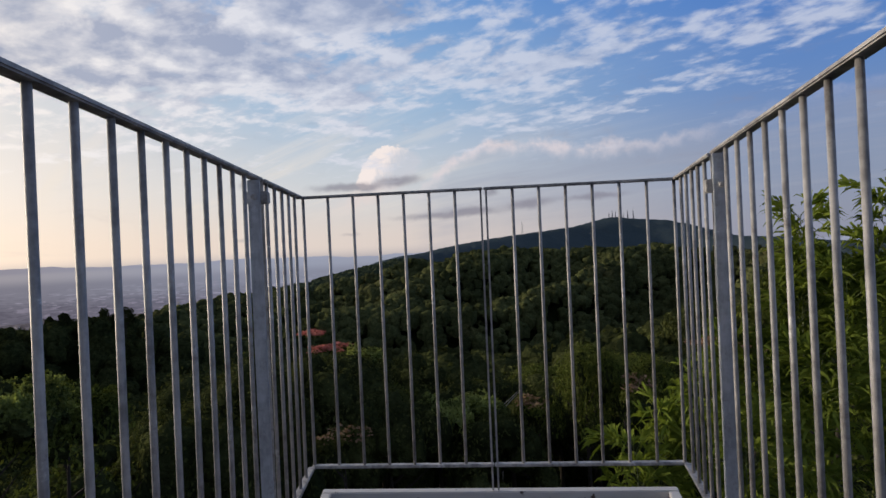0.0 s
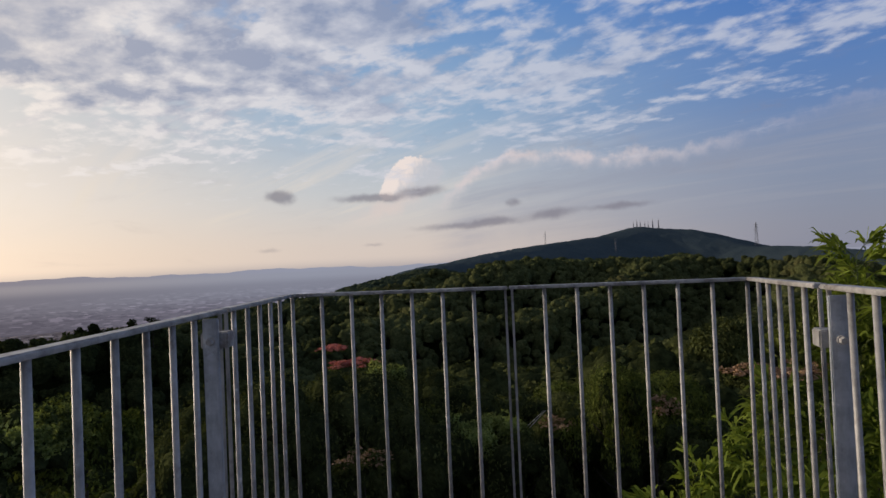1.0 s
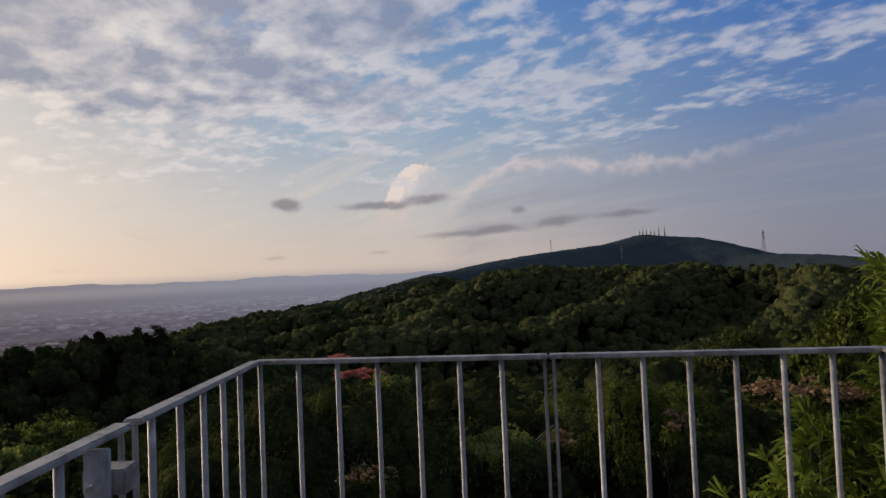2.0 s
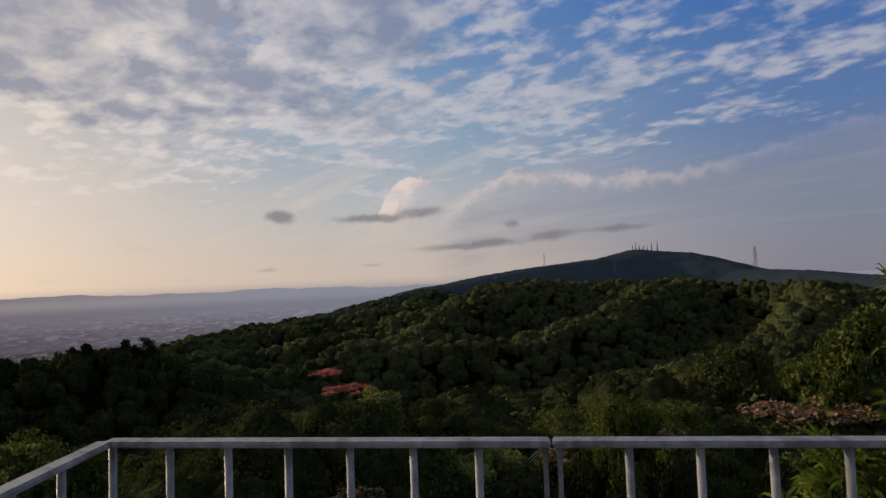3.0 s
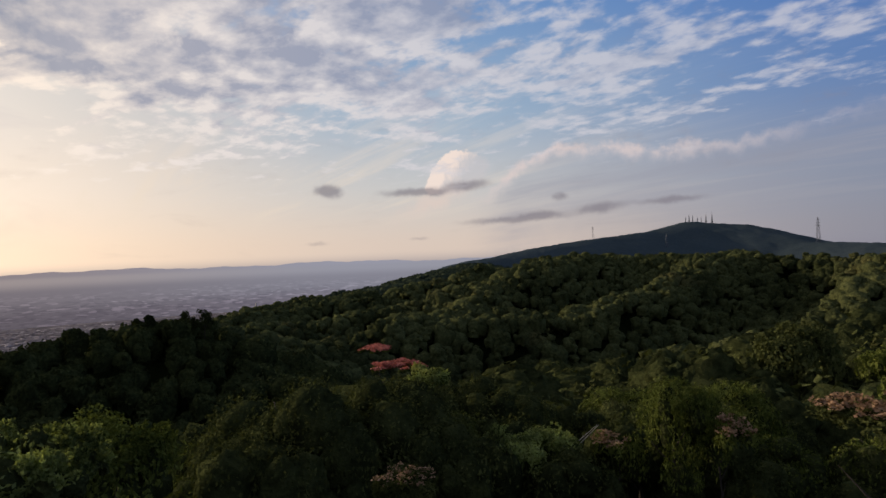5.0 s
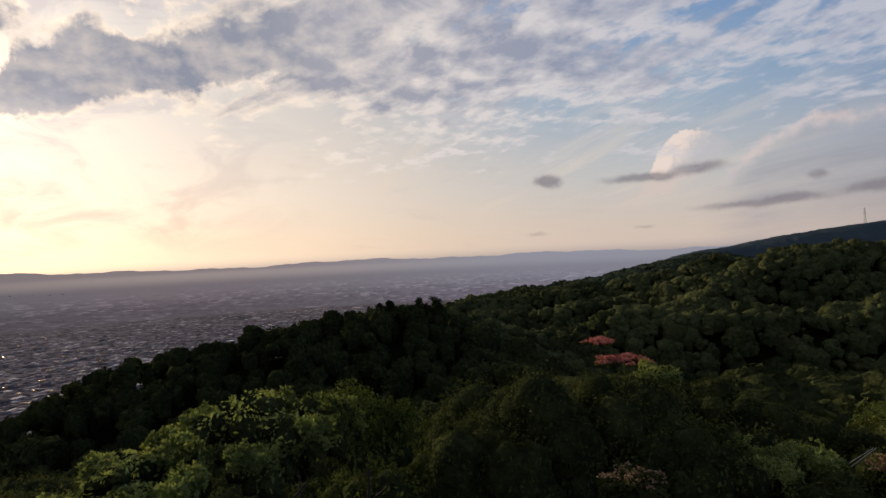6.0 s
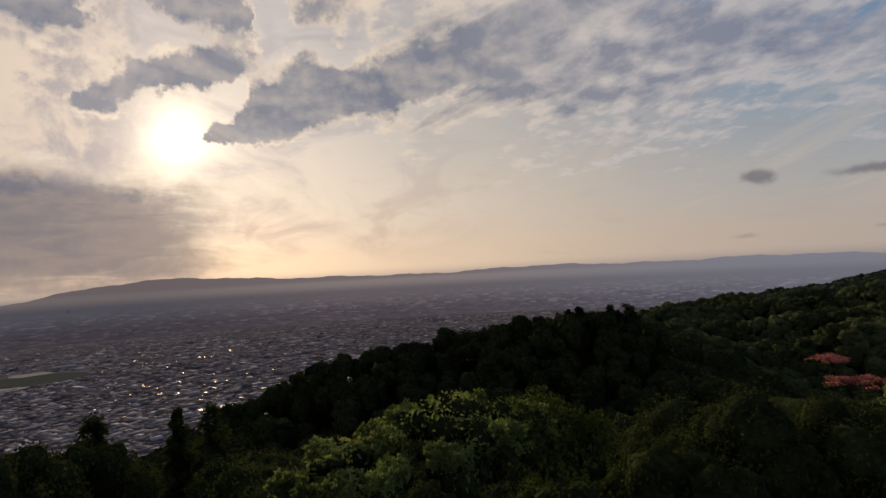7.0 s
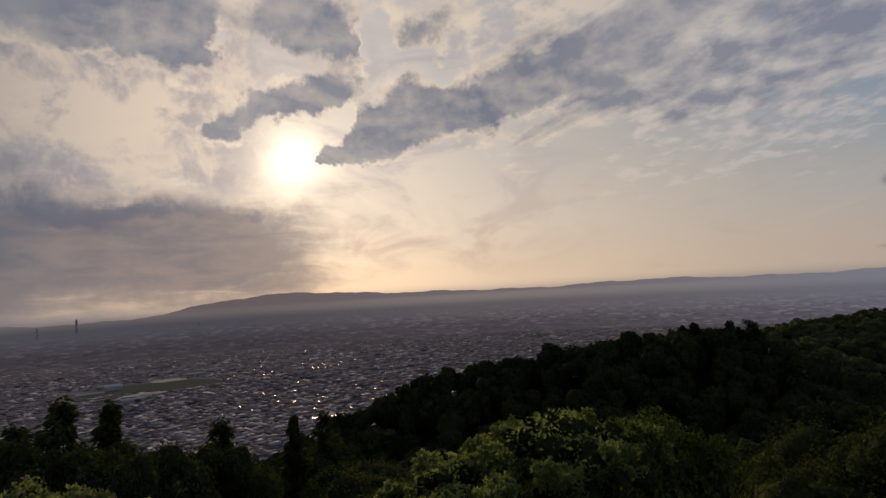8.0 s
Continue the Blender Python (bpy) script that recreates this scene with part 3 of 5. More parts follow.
def skyline(az, r):
    """The highest sight line of the land nearer than r at that bearing."""
    key = round(az)
    if key not in SEEN:
        d = np.geomspace(10, 2600, 200)
        a = radians(key)
        z = land(EYE.x - np.sin(a) * d, EYE.y + np.cos(a) * d) + 5.0
        SEEN[key] = d, np.maximum.accumulate((z - EYE.z) / d)
    d, top = SEEN[key]
    i = np.searchsorted(d, r * 0.93) - 1
    return top[i] if i >= 0 else -9.0


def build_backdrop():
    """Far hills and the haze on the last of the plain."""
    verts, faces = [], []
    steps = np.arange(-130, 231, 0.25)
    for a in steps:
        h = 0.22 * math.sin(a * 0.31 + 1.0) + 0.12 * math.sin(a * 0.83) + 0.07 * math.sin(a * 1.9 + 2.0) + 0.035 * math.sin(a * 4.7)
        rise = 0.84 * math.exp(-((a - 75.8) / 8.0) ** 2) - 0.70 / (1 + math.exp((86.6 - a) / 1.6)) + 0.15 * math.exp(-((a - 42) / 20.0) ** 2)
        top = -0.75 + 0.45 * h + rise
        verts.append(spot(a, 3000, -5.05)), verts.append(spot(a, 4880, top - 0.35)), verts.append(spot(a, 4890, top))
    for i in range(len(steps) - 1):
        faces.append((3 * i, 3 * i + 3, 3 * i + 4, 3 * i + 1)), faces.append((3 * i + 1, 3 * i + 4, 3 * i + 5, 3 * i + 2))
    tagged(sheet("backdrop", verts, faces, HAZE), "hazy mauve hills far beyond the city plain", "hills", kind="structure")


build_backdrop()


# ---- the lookout ----
HALF, TOP, BOTTOM, PITCH = 0.785, 1.275, 0.115, 0.11
BACK, PAIR_Y, POST_Y, NARROW = -3.3, -0.64, -0.703, 0.125           # the deck narrows by NARROW a side and metre towards the back
SPLAY = math.degrees(math.atan(NARROW))
RISE = {-1: 0.62, 1: 1.4}                                           # degrees by which the side rails climb towards the back


def rail_panel(label, length, legs, first=True, last=True, rhythm=None):
    """A barred panel along its own x from 0 to length, at y 0."""
    thing = tagged(new("railing_panel"), label, "railing", "railing panels round the deck")
    part("top_rail", box(bmesh.new(), 0, length, -0.016, 0.016, TOP - 0.011, TOP, 0.003), STEEL, thing, "flat steel top rail with worn edges")
    part("bottom_rail", box(bmesh.new(), 0, length, -0.015, 0.015, BOTTOM - 0.012, BOTTOM, 0.003), STEEL, thing)
    count = round(length / PITCH) if rhythm is None else rhythm[2]
    for i in range(count + 1):
        if (i == 0 and not first) or (i == count and not last):
            continue
        a = 0.011 + (length - 0.020) * i / count
        if rhythm and 0 < i < count:
            a = rhythm[0] + rhythm[1] * i
        z0 = 0.0 if (i == 0 and legs[0]) or (i == count and legs[1]) else BOTTOM
        end = (i == 0 and legs[0]) or (i == count and legs[1])
        if end:                                            # thin flat upright where two panels meet
            part("bar", box(bmesh.new(), a - 0.004, a + 0.004, -0.0045, 0.0045, z0, TOP - 0.010, 0.002), STEEL, thing)
        else:
            part("bar", tube(bmesh.new(), [(a, 0, z0), (a, 0, (z0 + TOP) / 2), (a, 0, TOP - 0.010)], [0.0066] * 3, 12), STEEL, thing)
    return thing


def side_point(s, y):
    return s * (HALF + NARROW * y), y


FRONT_LABEL = "galvanised steel railing panel with slim upright bars"
rail_panel(FRONT_LABEL, HALF - 0.0015, (False, True)).matrix_basis = pose(-HALF, 0, 0)
rail_panel(FRONT_LABEL, HALF - 0.0015, (True, False)).matrix_basis = pose(0.0015, 0, 0)
for s in (-1, 1):
    turn = -90 - SPLAY if s > 0 else -90 + SPLAY
    rail_panel("short galvanised steel side railing panel meeting the front corner", abs(PAIR_Y) - 0.031, (False, True), first=False, rhythm=(0.012, 0.107, 6) if s < 0 else None).matrix_basis = pose(*side_point(s, -0.018), 0, 0, -RISE[s], turn)
    rail_panel("long galvanised steel side railing panel with scuffed bars", 2.6, (True, False), rhythm=(0.055, 0.1032, 25) if s < 0 else None).matrix_basis = pose(*side_point(s, PAIR_Y - (0.003 if s < 0 else 0.013)), math.tan(radians(RISE[s])) * 0.64, 0, -RISE[s], turn)


def rail_post(s):
    post = tagged(new("rail_post"), "flat pale galvanised steel post with a bolted clamp", "post", "posts that hold the side railings")
    x, y = side_point(s, POST_Y - (0.010 if s < 0 else 0))
    post.matrix_basis = pose(x - s * (0.010 if s > 0 else 0.007), y, 0, 0, 0, -s * SPLAY)
    c0, c1 = (-0.029, 0.036) if s < 0 else (-0.034, 0.021)
    z = TOP - (0.062 if s < 0 else 0.095)
    part("upright", box(bmesh.new(), -0.018, 0.018, -0.006, 0.006, -0.1, TOP - (0.009 if s < 0 else 0.003), 0.002), POST_STEEL, post)
    clamp = part("clamp", box(bmesh.new(), c0, c1, 0.007, 0.050, z - 0.019, z + 0.019, 0.003), STEEL, post, "small steel clamp plate")
    bm = bmesh.new()
    bmesh.ops.create_cone(bm, cap_ends=True, segments=6, radius1=0.008, radius2=0.007, depth=0.012, matrix=pose(0.002, -0.0165, z, 90, 0, 0))
    part("bolt", bm, STEEL, clamp, "hexagon bolt head")
    bm = bmesh.new()
    bmesh.ops.create_cone(bm, cap_ends=True, segments=16, radius1=0.010, radius2=0.010, depth=0.004, matrix=pose(0.002, -0.0085, z, 90, 0, 0))
    part("washer", bm, STEEL, clamp)


rail_post(-1), rail_post(1)


def slab(bm, pts, z0, z1):
    """An upright prism over a plan of points."""
    lo, hi = [bm.verts.new((x, y, z0)) for x, y in pts], [bm.verts.new((x, y, z1)) for x, y in pts]
    bm.faces.new(lo[::-1]), bm.faces.new(hi)
    for i in range(len(pts)):
        j = (i + 1) % len(pts)
        bm.faces.new((lo[i], lo[j], hi[j], hi[i]))
    bmesh.ops.recalc_face_normals(bm, faces=bm.faces[:])
    bmesh.ops.bevel(bm, geom=bm.edges[:], offset=0.004, segments=2, affect="EDGES")
    return bm


def build_deck():
    deck = tagged(new("lookout_deck"), "steel lookout deck with chipped pale rim and dark floor sheets", "deck")
    w, y1, t = 0.750, 0.028, 0.042

    def edge(s, y, inset=0.0):
        return s * (w + NARROW * (y - y1) - inset), y

    part("front_rim", slab(bmesh.new(), [edge(-1, y1), edge(1, y1), edge(1, y1 - t), edge(-1, y1 - t)], -0.12, 0.0), RIM, deck, "chipped pale painted steel rim")
    for s in (-1, 1):
        part("side_rim", slab(bmesh.new(), [edge(s, y1 - t - 0.002), edge(s, BACK), edge(s, BACK, t), edge(s, y1 - t - 0.002, t)], -0.12, 0.0), RIM, deck, "chipped pale painted steel rim")
        part("floor_sheet", slab(bmesh.new(), [edge(s, y1 - t - 0.004, t + 0.002), edge(s, BACK, t + 0.002), (s * 0.003, BACK), (s * 0.003, y1 - t - 0.004)], -0.05, -0.028), DECK, deck, "dark red-brown floor sheet")
    for x in (-0.42, 0.42):
        for y in (-0.3, -3.0):
            foot = float(land(x, y)) - 0.5
            part("leg", box(bmesh.new(), x - 0.06, x + 0.06, y - 0.06, y + 0.06, foot, -0.06, 0.006), STEEL, deck)


build_deck()


# ---- the woods ----
def unit_lobe():
    bm = bmesh.new()
    bmesh.ops.create_icosphere(bm, subdivisions=2, radius=1.0)
    v = np.array([p.co for p in bm.verts])
    f = np.array([[p.index for p in q.verts] for q in bm.faces])
    bm.free()
    f = f[v[f].mean(axis=1)[:, 2] > -0.45]
    keep = np.unique(f)
    back = np.zeros(len(v), int)
    back[keep] = np.arange(len(keep))
    return v[keep], back[f]


def rough_lobe():
    bm = bmesh.new()
    bmesh.ops.create_icosphere(bm, subdivisions=1, radius=1.0)
    v = np.array([p.co for p in bm.verts])
    f = np.array([[p.index for p in q.verts] for q in bm.faces])
    bm.free()
    return v, f


LOBE, LOBE_SMALL = unit_lobe(), rough_lobe()


def lobe_centres(rng, lobes, tall, rad):
    out = []
    for i in range(lobes):
        a, r = rng.uniform(0, math.tau), 0.80 * math.sqrt((i + rng.uniform(0, 1)) / lobes)
        out.append((np.array([math.cos(a) * r, math.sin(a) * r, tall * (1.0 - 1.15 * r * r) * rng.uniform(0.45, 1.1)]), rng.uniform(*rad)))
    return out


def leaf_quads(rng, centres, leaves, size, tilt=0.5, slim=0.5, low=-0.35, out_by=(0.72, 1.16)):
    """Leaves as bent lozenges over the lobes: (n, 4, 3)."""
    out = []
    area = sum(r * r for c, r in centres)
    for c, rad in centres:
        share = max(round(leaves * rad * rad / area), 1)
        n = rng.normal(size=(share, 3))
        n[:, 2] = np.abs(n[:, 2]) * 1.15 + low
        n /= np.linalg.norm(n, axis=1)[:, None]
        p = c + n * rad * rng.uniform(*out_by, (share, 1))
        face = n + rng.normal(size=(share, 3)) * tilt
        face /= np.linalg.norm(face, axis=1)[:, None]
        u = np.cross(face, rng.normal(size=(share, 3)))
        u /= np.linalg.norm(u, axis=1)[:, None]
        v = np.cross(face, u)
        s = size * rng.uniform(0.6, 1.3, (share, 1))
        out.append(np.stack([p - u * s, p - v * s * slim - face * s * 0.15, p + u * s, p + v * s * slim - face * s * 0.15], 1))
    return np.concatenate(out)


def crown_tris(rng, lobes, leaves, size, tall=0.75, rad=(0.30, 0.48), shape=None, tilt=0.6, slim=0.55, core=0.74, low=-0.15):
    """A crown of radius about 1: rounded leafy lobes with loose leaves over them. Verts and triangles."""
    shape = shape or LOBE
    centres = lobe_centres(rng, lobes, tall, rad)
    vs, fs, n = [], [], 0
    if core:
        for c, r in centres:
            bumps = 1.0 + 0.14 * rng.normal(size=(len(shape[0]), 1)).clip(-1.4, 1.4)
            vs.append(c + shape[0] * r * core * bumps)
            fs.append(shape[1] + n)
            n += len(shape[0])
    q = leaf_quads(rng, centres, leaves, size, tilt, slim, low, (max(core - 0.04, 0.72), 1.20))
    idx = np.arange(len(q) * 4).reshape(-1, 4) + n
    vs.append(q.reshape(-1, 3)), fs.append(idx[:, [0, 1, 2]]), fs.append(idx[:, [0, 2, 3]])
    v, f = np.concatenate(vs), np.concatenate(fs)
    v[:, 2] -= np.percentile(v[:, 2], 99.5)               # top at 0
    return v, f


def dome_tris(rng, lobes, leaves, size, swell=None):
    """A broad rounded crown: a deep dome with smaller swells on it, ruffled by leaf sprays. Top at 0, radius about 1."""
    centres = [(np.array([rng.uniform(-0.1, 0.1), rng.uniform(-0.1, 0.1), -0.30]), 0.86)]
    for i in range(lobes):
        a, e = math.tau * (i + rng.uniform(0.1, 0.9)) / lobes, math.radians(rng.uniform(12, 70))
        out = rng.uniform(0.55, 0.85) * math.cos(e)
        centres.append((np.array([math.cos(a) * out, math.sin(a) * out, 0.52 * math.sin(e) - 0.14]), rng.uniform(0.20, 0.42)))
    vs, fs, n = [], [], 0
    solid = 0
    for i, (c, r) in enumerate(centres):
        lump = swell if swell and i else LOBE
        bumps = 1.0 + 0.20 * rng.normal(size=(len(lump[0]), 1)).clip(-1.6, 1.6)
        ball = c + lump[0] * r * bumps
        ball[:, 2] = np.where(ball[:, 2] < -0.35, ball[:, 2] * 1.9 + 0.315, ball[:, 2])
        vs.append(ball), fs.append(lump[1] + n)
        n += len(ball)
        solid += len(lump[1])
    if leaves:
        q = leaf_quads(rng, centres, leaves, size, 0.40, 0.6, -0.1, (0.92, 1.20))
        idx = np.arange(len(q) * 4).reshape(-1, 4) + n
        vs.append(q.reshape(-1, 3)), fs.append(idx[:, [0, 1, 2]]), fs.append(idx[:, [0, 2, 3]])
    v, f = np.concatenate(vs), np.concatenate(fs)
    v[:, 2] -= np.percentile(v[:, 2], 99.5)
    return v, f, solid


def wood_belt(r0, r1, gap, lobes, leaves, size, mat, name, label, az0=-60, az1=118, wide=(3.4, 5.2), high=(8.0, 12.0), margin=0.015, flat=1.0, inner=None, swell=None):
    rng = np.random.default_rng(int(r0))
    kinds = [dome_tris(rng, lobes, leaves, size, swell) for _ in range(12)]
    cells, vs, fs, inside, n = [], [], [], [], 0
    m = int(r1 / gap) + 1
    for i in range(-m, m + 1):
        for j in range(-m, m + 1):
            x, y = (i + rng.uniform(-0.45, 0.45) + 0.5 * (j % 2)) * gap, (j + rng.uniform(-0.45, 0.45)) * gap
            r = math.hypot(x - EYE.x, y - EYE.y)
            if not r0 <= r < r1:
                continue
            az = math.degrees(math.atan2(-(x - EYE.x), y - EYE.y))
            if az0 < az < az1:
                cells.append((x, y, r, az))
    xy = np.array([c[:2] for c in cells])
    ground = land(xy[:, 0], xy[:, 1])
    for (x, y, r, az), g in zip(cells, ground):
        w, h, up, t, pick = rng.uniform(*wide), rng.uniform(*high), rng.uniform(0.85, 1.3), rng.uniform(0, math.tau), rng.integers(12)
        if g < PLAIN_Z + 4 or (g + h - EYE.z) / r < skyline(az, r) - margin:
            continue
        c, s = math.cos(t) * w, math.sin(t) * w
        v, f, solid = kinds[pick]
        inside.append(np.arange(len(f)) < solid)
        vs.append(np.stack([v[:, 0] * c - v[:, 1] * s + x, v[:, 0] * s + v[:, 1] * c + y, v[:, 2] * w * up * flat + g + h], -1))
        fs.append(f + n)
        n += len(v)
    woods = tagged(sheet(name, np.concatenate(vs), np.concatenate(fs), mat, True), label, "woods", kind="stuff")
    if inner:                                              # crown cores in a darker green: inner shade put into the colour
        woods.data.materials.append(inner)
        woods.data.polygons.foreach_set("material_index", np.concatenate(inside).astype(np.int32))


wood_belt(44, 170, 7.4, 6, 170, 0.085, WOODS, "hillside_woods", "dense green broadleaf crowns covering the near slopes", az1=31, wide=(3.2, 7.2), high=(6.5, 11.0), margin=0.03, inner=CORE_SHADE)
wood_belt(44, 172, 4.8, 3, 130, 0.150, SHADED_WOODS, "spur_woods", "crowns packed over the nearer spur, their backlit shade in the leaf colour", az0=31, wide=(1.6, 3.6), high=(5.4, 10.2), margin=0.03, inner=CORE_SHADE, swell=LOBE_SMALL)
wood_belt(170, 520, 4.6, 4, 26, 0.150, RIDGE_WOODS, "ridge_woods", "rounded green crowns packed over the facing ridge", az0=-45, az1=50, wide=(2.0, 5.4), high=(5.8, 9.8), margin=0.010, flat=0.78, swell=LOBE_SMALL)
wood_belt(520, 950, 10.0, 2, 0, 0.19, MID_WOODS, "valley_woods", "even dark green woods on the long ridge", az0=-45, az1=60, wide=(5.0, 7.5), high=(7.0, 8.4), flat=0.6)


def mountain_canopy():
    """The closed canopy of the far mountain: one sheet over the land, ruffled crown by crown."""
    rng = np.random.default_rng(12)
    radii, ang = np.arange(940.0, 2160.0, 9.0), np.radians(np.arange(-52.0, 24.0, 0.26))
    rr, aa = np.meshgrid(radii, ang, indexing="ij")
    x, y = EYE.x - np.sin(aa) * rr, EYE.y + np.cos(aa) * rr
    swell = 1.2 * np.sin(x / 37.0 + 1.5 * np.sin(y / 61.0)) * np.sin(y / 43.0 + x / 90.0)
    verts = np.stack([x, y, land(x, y) + 7.0 + swell + rng.uniform(-1.3, 1.3, x.shape)], -1).reshape(-1, 3)
    n = len(ang)
    i, j = np.meshgrid(np.arange(len(radii) - 1), np.arange(n - 1), indexing="ij")
    a = (i * n + j).reshape(-1)
    faces = np.stack([a, a + n, a + n + 1, a + 1], -1)
    tagged(sheet("mountain_woods", verts, faces, HAZE_TINTED_WOODS, True), "woods on the far mountain and its ridge, haze blue in the leaf colour", "woods", kind="stuff")


mountain_canopy()


def trunk_mesh(rng, height, base, reach):
    """A tapered trunk with a few limbs, from the ground up to height."""
    bm = bmesh.new()
    lean = rng.uniform(-0.06, 0.06, 2)
    pts = [(lean[0] * height * t, lean[1] * height * t, height * t) for t in (0, 0.25, 0.5, 0.75, 0.95)]
    tube(bm, pts, [base, base * 0.8, base * 0.62, base * 0.42, base * 0.15])
    for i in range(6):
        t = 0.45 + 0.08 * i
        a = rng.uniform(0, math.tau)
        o = Vector((lean[0] * height * t, lean[1] * height * t, height * t))
        d = Vector((math.cos(a), math.sin(a), rng.uniform(0.5, 0.9))) * reach
        tube(bm, [o, o + d * 0.5, o + d + Vector((0, 0, 0.15 * reach))], [base * 0.38, base * 0.22, base * 0.06], 6)
    return bm


def leafy_tree(name, label, at, top_z, radius, mat, lobes, leaves, leaf, tall=0.75, rad=(0.22, 0.38), slim=0.5, tilt=0.6, seed=1, bloom=None, up=1.0, core=0.45, shape=None, tufts=0, low=-0.15, deep=1.6, inner=CORE_SHADE):
    """A tree whose crown of that radius tops out at top_z over the place at."""
    rng = np.random.default_rng(seed)
    g = float(land(at[0], at[1])) - 0.3
    tree = tagged(new(name), label, "tree")
    tree.location = (at[0], at[1], g)
    v, f = crown_tris(rng, lobes, leaves, leaf / radius, tall, rad, shape, tilt, slim, core, low)
    v = v * (radius, radius, radius * up)
    v[:, 2] = np.where(v[:, 2] < -0.4 * radius, v[:, 2] * deep + 0.4 * radius * (deep - 1.0), v[:, 2])
    part("trunk", trunk_mesh(rng, top_z - g - radius * 0.65, 0.05 * radius + 0.04, radius * 0.6), BARK, tree)
    if tufts:                                              # upright rosettes of young leaves
        skin = v[f[-leaves // 2:, 0]]
        skin = skin[skin[:, 2] > np.percentile(skin[:, 2], 30)]
        c = skin[rng.integers(0, len(skin), tufts)][:, None, :] + rng.normal(size=(tufts, 1, 3)) * 0.05
        d = rng.normal(size=(tufts, 12, 3)) * 0.7 + (0, 0, 0.8)
        d /= np.linalg.norm(d, axis=2)[..., None]
        w = np.cross(d, rng.normal(size=(tufts, 12, 3)))
        w /= np.linalg.norm(w, axis=2)[..., None]
        size = leaf * rng.uniform(1.0, 2.1, (tufts, 12, 1))
        p = c + (0, 0, leaf * 1.2)
        q = np.stack([p + 0 * d, p + d * size * 0.5 - w * size * 0.22, p + d * size, p + d * size * 0.5 + w * size * 0.22], 2).reshape(-1, 4, 3)
        idx = np.arange(len(q) * 4).reshape(-1, 4) + len(v)
        v, f = np.concatenate([v, q.reshape(-1, 3)]), np.concatenate([f, idx[:, [0, 1, 2]], idx[:, [0, 2, 3]]])
    v[:, 2] += top_z - g
    crown = sheet("crown", v, f, mat, True, tree)
    if inner:                                              # cores in a darker leaf colour that stands for shade inside the crown
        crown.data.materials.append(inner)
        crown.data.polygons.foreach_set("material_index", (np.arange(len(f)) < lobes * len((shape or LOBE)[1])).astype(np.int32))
    if bloom:
        bmat, count, size, reach = bloom
        c = v[rng.integers(0, len(v), count * 3)]
        c = c[c[:, 2] > np.percentile(v[:, 2], 100 - reach)][:count]
        face = rng.normal(size=(len(c), 6, 3)) * 0.5 + (0, 0, 1)
        face /= np.linalg.norm(face, axis=2)[..., None]
        u = np.cross(face, rng.normal(size=(len(c), 6, 3)))
        u /= np.linalg.norm(u, axis=2)[..., None]
        w = np.cross(face, u)
        p = c[:, None, :] + rng.normal(size=(len(c), 6, 3)) * (size, size, size * 0.4) + (0, 0, size * 0.6)
        q = np.stack([p - u * size, p - w * size * 0.7, p + u * size, p + w * size * 0.7], 2).reshape(-1, 4, 3)
        o = sheet("blossom", q.reshape(-1, 3), np.arange(len(q) * 4).reshape(-1, 4), bmat, False, tree)
        tagged(o, "clustered blossom")
    return tree


def at_sight(az, r, el):
    p = spot(az, r, el)
    return (p.x, p.y), p.z


# trees that stand out below the deck
def stand_out(name, label, az, r, el, *rest, **more):
    at, top = at_sight(az, r, el)
    return leafy_tree(name, label, at, top, *rest, **more)


stand_out("laurel_tree", "bright yellow-green broadleaf tree with sunlit leaf tufts", 51.6, 14.0, -11.8, 2.7, LEAF_LIME, 60, 1600, 0.060, seed=3, rad=(0.08, 0.18), tall=0.42, tufts=2300, core=0.66, low=0.1)
stand_out("laurel_tree", "smaller yellow-green tree with sparse leaf tufts", 62.5, 12.0, -15.2, 1.7, LEAF_LIME, 34, 1300, 0.06, seed=4, rad=(0.09, 0.20), tall=0.45, tufts=900, core=0.66, low=0.1)
stand_out("laurel_tree", "yellow-green tree with sunlit tufts beside a larger one", 46.3, 14.6, -13.8, 1.45, LEAF_LIME, 34, 1100, 0.060, seed=40, rad=(0.10, 0.22), tall=0.5, tufts=800, core=0.66, low=0.1)
stand_out("oak_tree", "olive green tree with a level shaded top", 42.6, 18.0, -12.2, 1.9, LEAF_GREEN, 26, 5200, 0.07, seed=5, tufts=260, tall=0.5)
stand_out("camphor_tree", "large rounded tree with dense dark leaves", 28.0, 25.0, -11.8, 5.0, LEAF_DARK, 34, 13000, 0.085, seed=6, core=0.84, tilt=0.6, rad=(0.2, 0.36))
stand_out("camphor_tree", "large rounded tree with dense dark leaves", 18.0, 27.0, -11.9, 4.6, LEAF_DARK, 32, 12000, 0.085, seed=7, core=0.84, tilt=0.6, rad=(0.2, 0.36))
stand_out("camphor_tree", "large rounded tree with dense dark leaves", 9.6, 33.0, -12.6, 4.0, LEAF_DARK, 30, 9000, 0.085, seed=8, core=0.84, tilt=0.5, rad=(0.2, 0.36))
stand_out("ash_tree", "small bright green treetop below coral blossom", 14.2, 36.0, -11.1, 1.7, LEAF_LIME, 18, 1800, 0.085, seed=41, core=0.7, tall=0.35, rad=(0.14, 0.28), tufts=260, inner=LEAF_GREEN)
stand_out("silk_tree", "spreading tree with flat sprays of coral pink blossom", 18.7, 47.0, -8.95, 1.6, LEAF_GREEN, 14, 1800, 0.10, tall=0.15, rad=(0.12, 0.24), up=0.6, seed=9, bloom=(BLOOM_PINK, 560, 0.08, 55))
